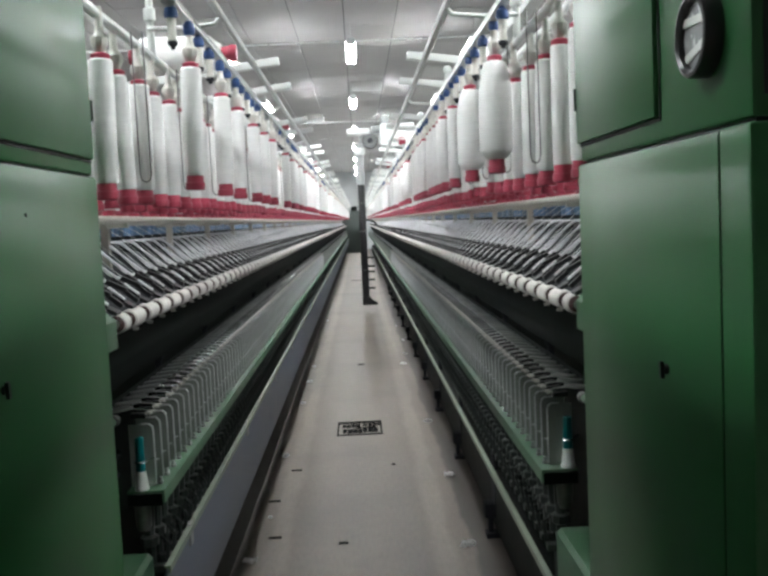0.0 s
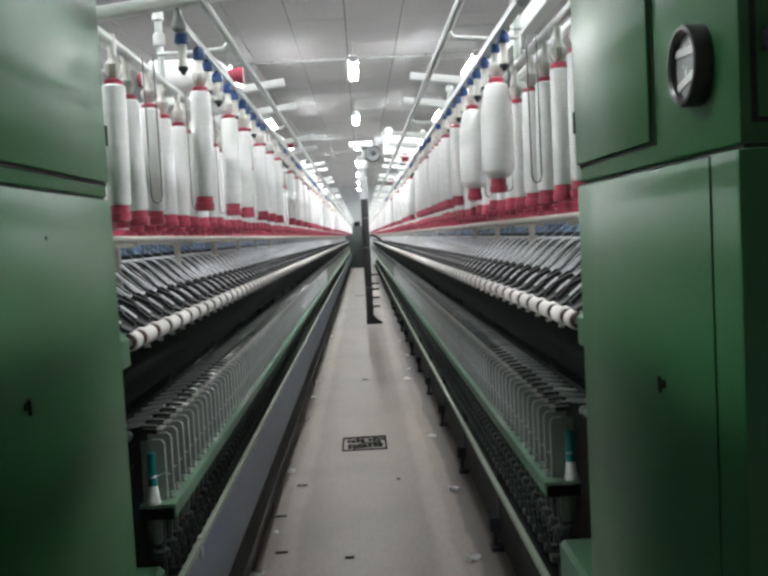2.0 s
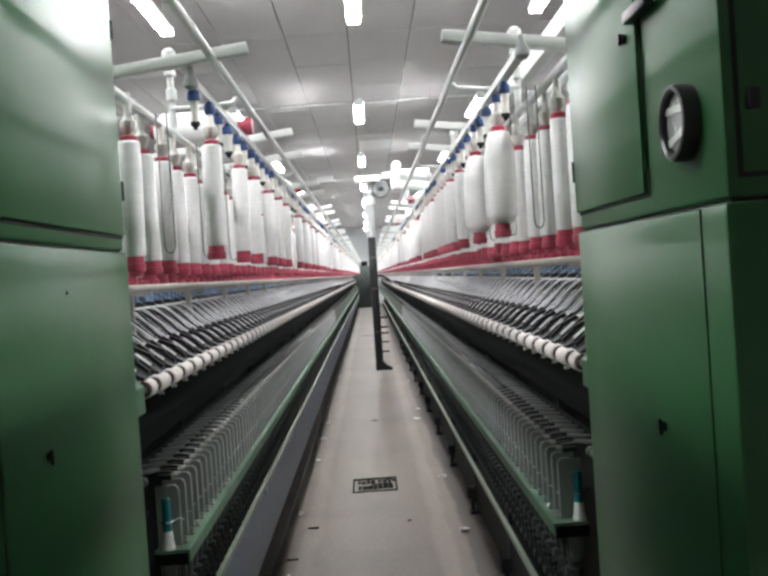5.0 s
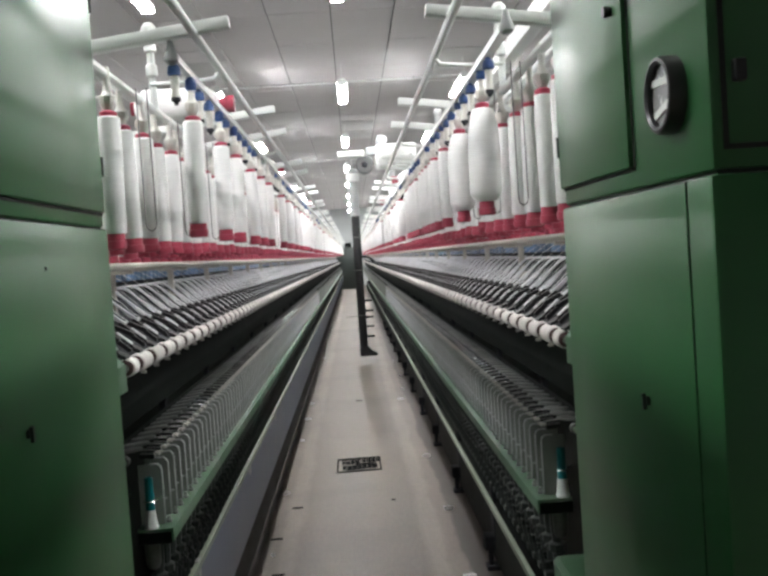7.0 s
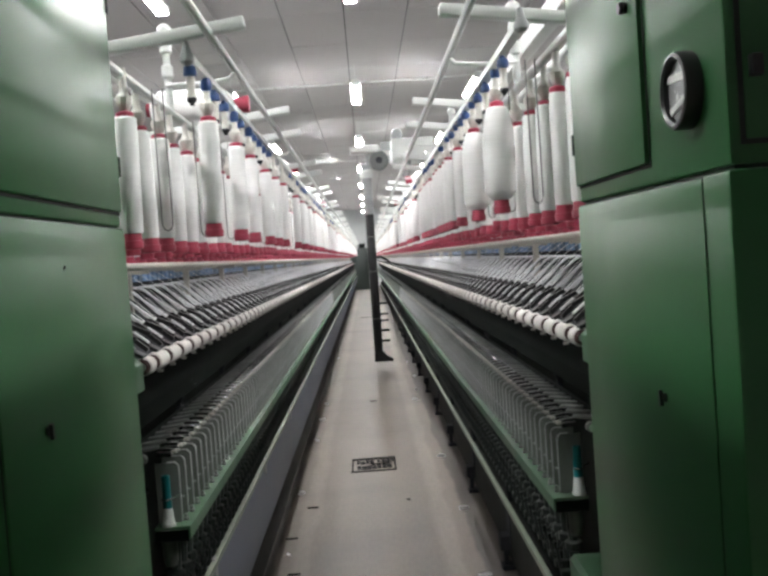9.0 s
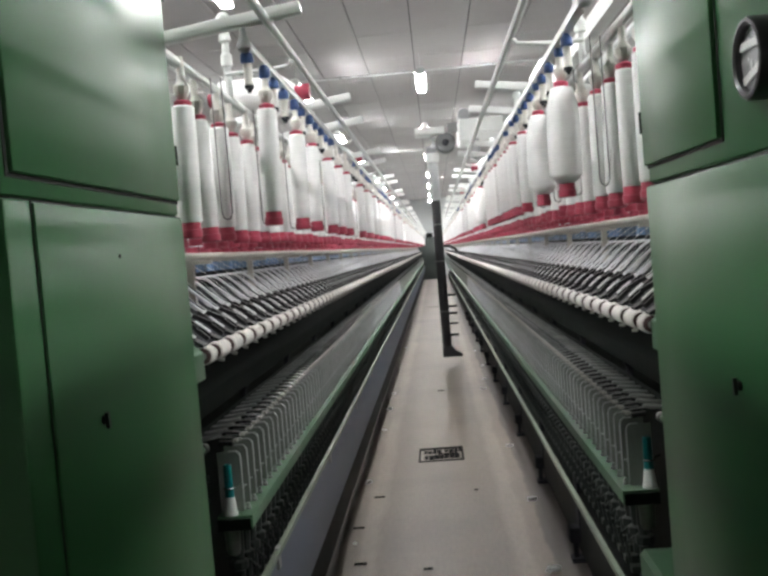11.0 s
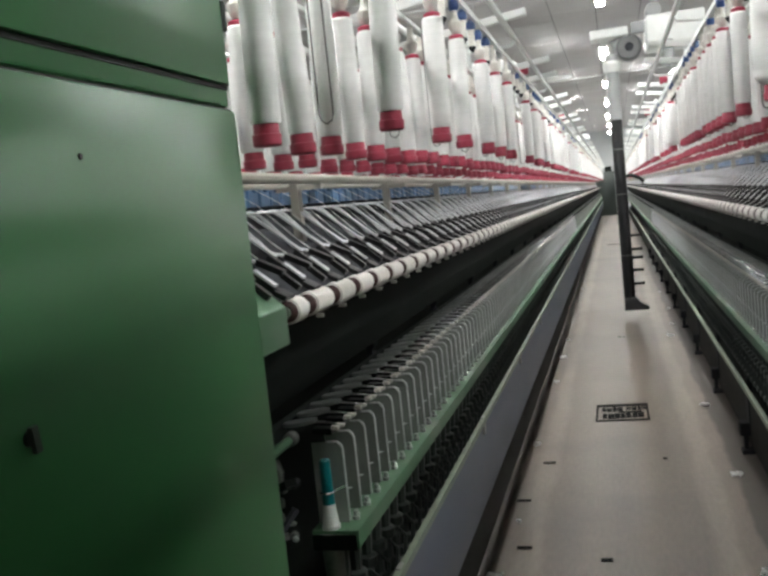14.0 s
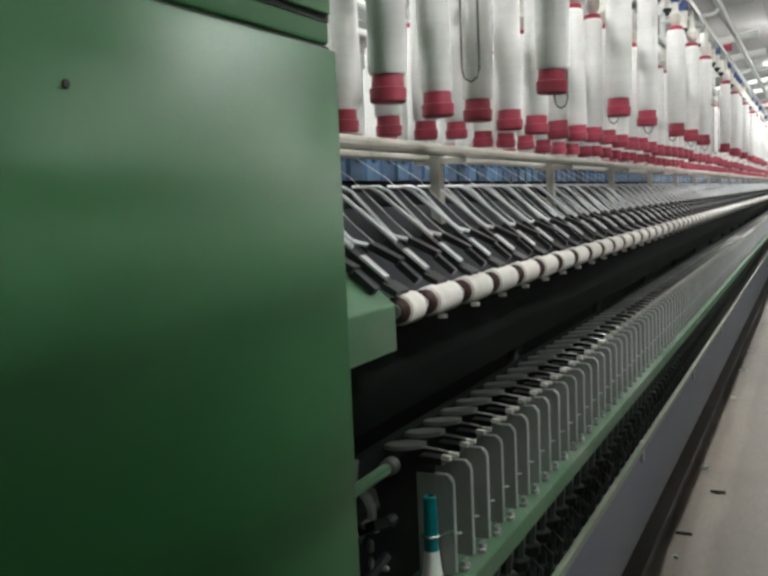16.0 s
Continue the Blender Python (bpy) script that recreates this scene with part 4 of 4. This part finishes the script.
# ---- travelling overhead cleaner ----
def cleaner():
    c = thing("travelling_cleaner", (0, 0, 0), "travelling overhead cleaner with black suction hose hanging into the aisle", "overhead cleaner")
    hx = 0.105
    part("suction_hose", Geo().lathe([(0.10 + 0.025 * i, 0.053 + (0.002 if i % 2 else -0.001)) for i in range(73)], (hx, 0, 0), 16), HOSE, c, "black suction hose")
    part("nozzle_foot", Geo().prism([(0.05, 0.10), (0.275, 0.10), (0.275, 0.125), (0.20, 0.17), (0.165, 0.22), (0.05, 0.22)], -0.055, 0.055), HOSE, c, "black suction mouth", 0.008)
    for z in (0.35, 0.48, 0.60, 0.68, 0.81):
        part("nozzle", Geo().lathe([(0, 0.014), (0.075, 0.011), (0.10, 0.016)], (0.15, 0, z), 10, "x"), HOSE, c)
    part("side_arm", Geo().rod([(hx + 0.03, 0, 1.37), (hx + 0.10, 0, 1.375), (hx + 0.17, 0, 1.34), (hx + 0.21, 0, 1.30)], 0.016, 8), HOSE, c, "short black curved side hose")
    for z in (0.62, 1.20, 1.62):
        part("hose_band", Geo().lathe([(z, 0.057), (z + 0.012, 0.057)], (hx, 0, 0), 16), BOLTSTEEL, c)
    part("upper_hose", Geo().lathe([(1.90 + 0.025 * i, 0.058 + (0.003 if i % 2 else 0)) for i in range(20)], (hx, 0, 0), 16), GREYHOSE, c, "grey corrugated hose")
    part("collar", Geo().lathe([(2.34, 0.070), (2.36, 0.080), (2.42, 0.082), (2.44, 0.066)], (hx, 0, 0), 20), WHITEPAINT, c, "pale collar")
    part("elbow", Geo().rod([(hx, 0, 2.40), (hx, 0, 2.50), (hx + 0.03, 0, 2.57), (hx + 0.10, 0, 2.60), (hx + 0.2, 0, 2.60)], 0.062, 14), GREYHOSE, c, "grey hose elbow")
    fan = part("fan_housing", Geo().lathe([(-0.10, 0.10), (-0.085, 0.115), (0.085, 0.115), (0.10, 0.10)], (0.27, 0, 2.54), 28, "y"), FANGREY, c, "grey round fan housing")
    part("fan_hub", Geo().lathe([(-0.115, 0.02), (-0.10, 0.04)], (0.27, 0, 2.54), 14, "y"), DARKPLATE, fan)
    part("cover", Geo().box(-0.07, 0.27, -0.14, 0.14, 2.64, 2.72), WHITEPAINT, c, "white sheet-metal cover", 0.012)
    part("blower_box", Geo().box(0.42, 0.92, -0.30, 0.30, 2.50, 2.76), WHITEPAINT, c, "white sheet-metal blower box", 0.02)
    part("side_plate", Geo().box(0.30, 0.44, -0.06, 0.06, 2.66, 2.76), GREYHOSE, c, "", 0.008)
    part("motor", Geo().lathe([(-0.13, 0.06), (-0.12, 0.07), (0.12, 0.07), (0.13, 0.06)], (0.5, 0, 2.83), 16, "y"), GREYHOSE, c, "grey fan motor")
    part("outlet", Geo().rod([(0.6, -0.28, 2.52), (0.6, -0.31, 2.40), (0.56, -0.31, 2.30)], 0.045, 12), GREYHOSE, c)
    for y in (-0.22, 0.22):
        part("wheel", Geo().lathe([(-0.02, 0.05), (-0.012, 0.055), (0.012, 0.055), (0.02, 0.05)], (0.85, y, 2.405), 16, "x"), BLACK, c)
        part("wheel_fork", Geo().box(0.815, 0.885, y - 0.012, y + 0.012, 2.40, 2.50), STEEL, c)
    return c


CLEANER = cleaner()
for x in (0.85,):
    tr = thing("cleaner_track", (x, 0, 0), "grey steel track of the travelling cleaner above the creel", "overhead track")
    part("track_beam", Geo().box(-0.03, 0.03, 1.6, END_Y, 2.27, 2.35), WHITEPAINT, tr)
    for y in np.arange(2.4, END_Y, 3.61):
        part("track_post", Geo().box(-0.02, 0.02, y - 0.02, y + 0.02, 1.95, 2.27), WHITEPAINT, tr)


# ---- spare packages lying on the creel ----
def lying_package(x, y, z, turn):
    p = thing("spare_package", (x, y, z), "full white roving package with red ends lying on the creel", "yarn bobbin", "spare packages")
    part("package", Geo().lathe([(-0.15, 0.03), (-0.12, 0.062), (0.10, 0.062), (0.14, 0.03)], sides=20, axis="x"), YARN, p)
    part("base", Geo().lathe([(0.139, 0.024), (0.165, 0.026), (0.168, 0.030), (0.19, 0.030)], sides=18, axis="x"), RED, p, "red plastic base")
    part("cap", Geo().lathe([(-0.165, 0.024), (-0.149, 0.024)], sides=18, axis="x"), RED, p)
    p.rotation_euler = (0, 0, turn)


lying_package(-0.53, 2.80, 1.945, 0.02)
lying_package(-0.53, 5.0, 1.945, 0.06)
lying_package(-0.53, 8.5, 1.945, 0.0)
lying_package(0.56, 6.4, 1.945, 3.1)
lying_package(0.56, 9.2, 1.945, 3.2)


# ---- far end ----
def far_cabinet():
    c = thing("far_cabinet", (-0.31, 37.7, 0), "dark green steel cabinet across the end of the aisle", "machine cabinet")
    part("body", Geo().box(-0.35, 0.42, 0, 0.6, 0, 1.8), DARKGREEN, c, "", 0.01)
    part("top_box", Geo().box(0.05, 0.33, 0.1, 0.4, 1.8, 2.0), BLACK, c, "", 0.01)
    part("door", Geo().box(-0.3, 0.38, -0.01, 0.0, 0.1, 1.7), DARKGREEN, c, "", 0.003)


far_cabinet()


def motions():
    walk(CLEANER, [(0.0, pose(0, 13.0, 0)), (8.0, pose(0, 10.72, 0)), (16.0, pose(0, 8.45, 0))])


motions()
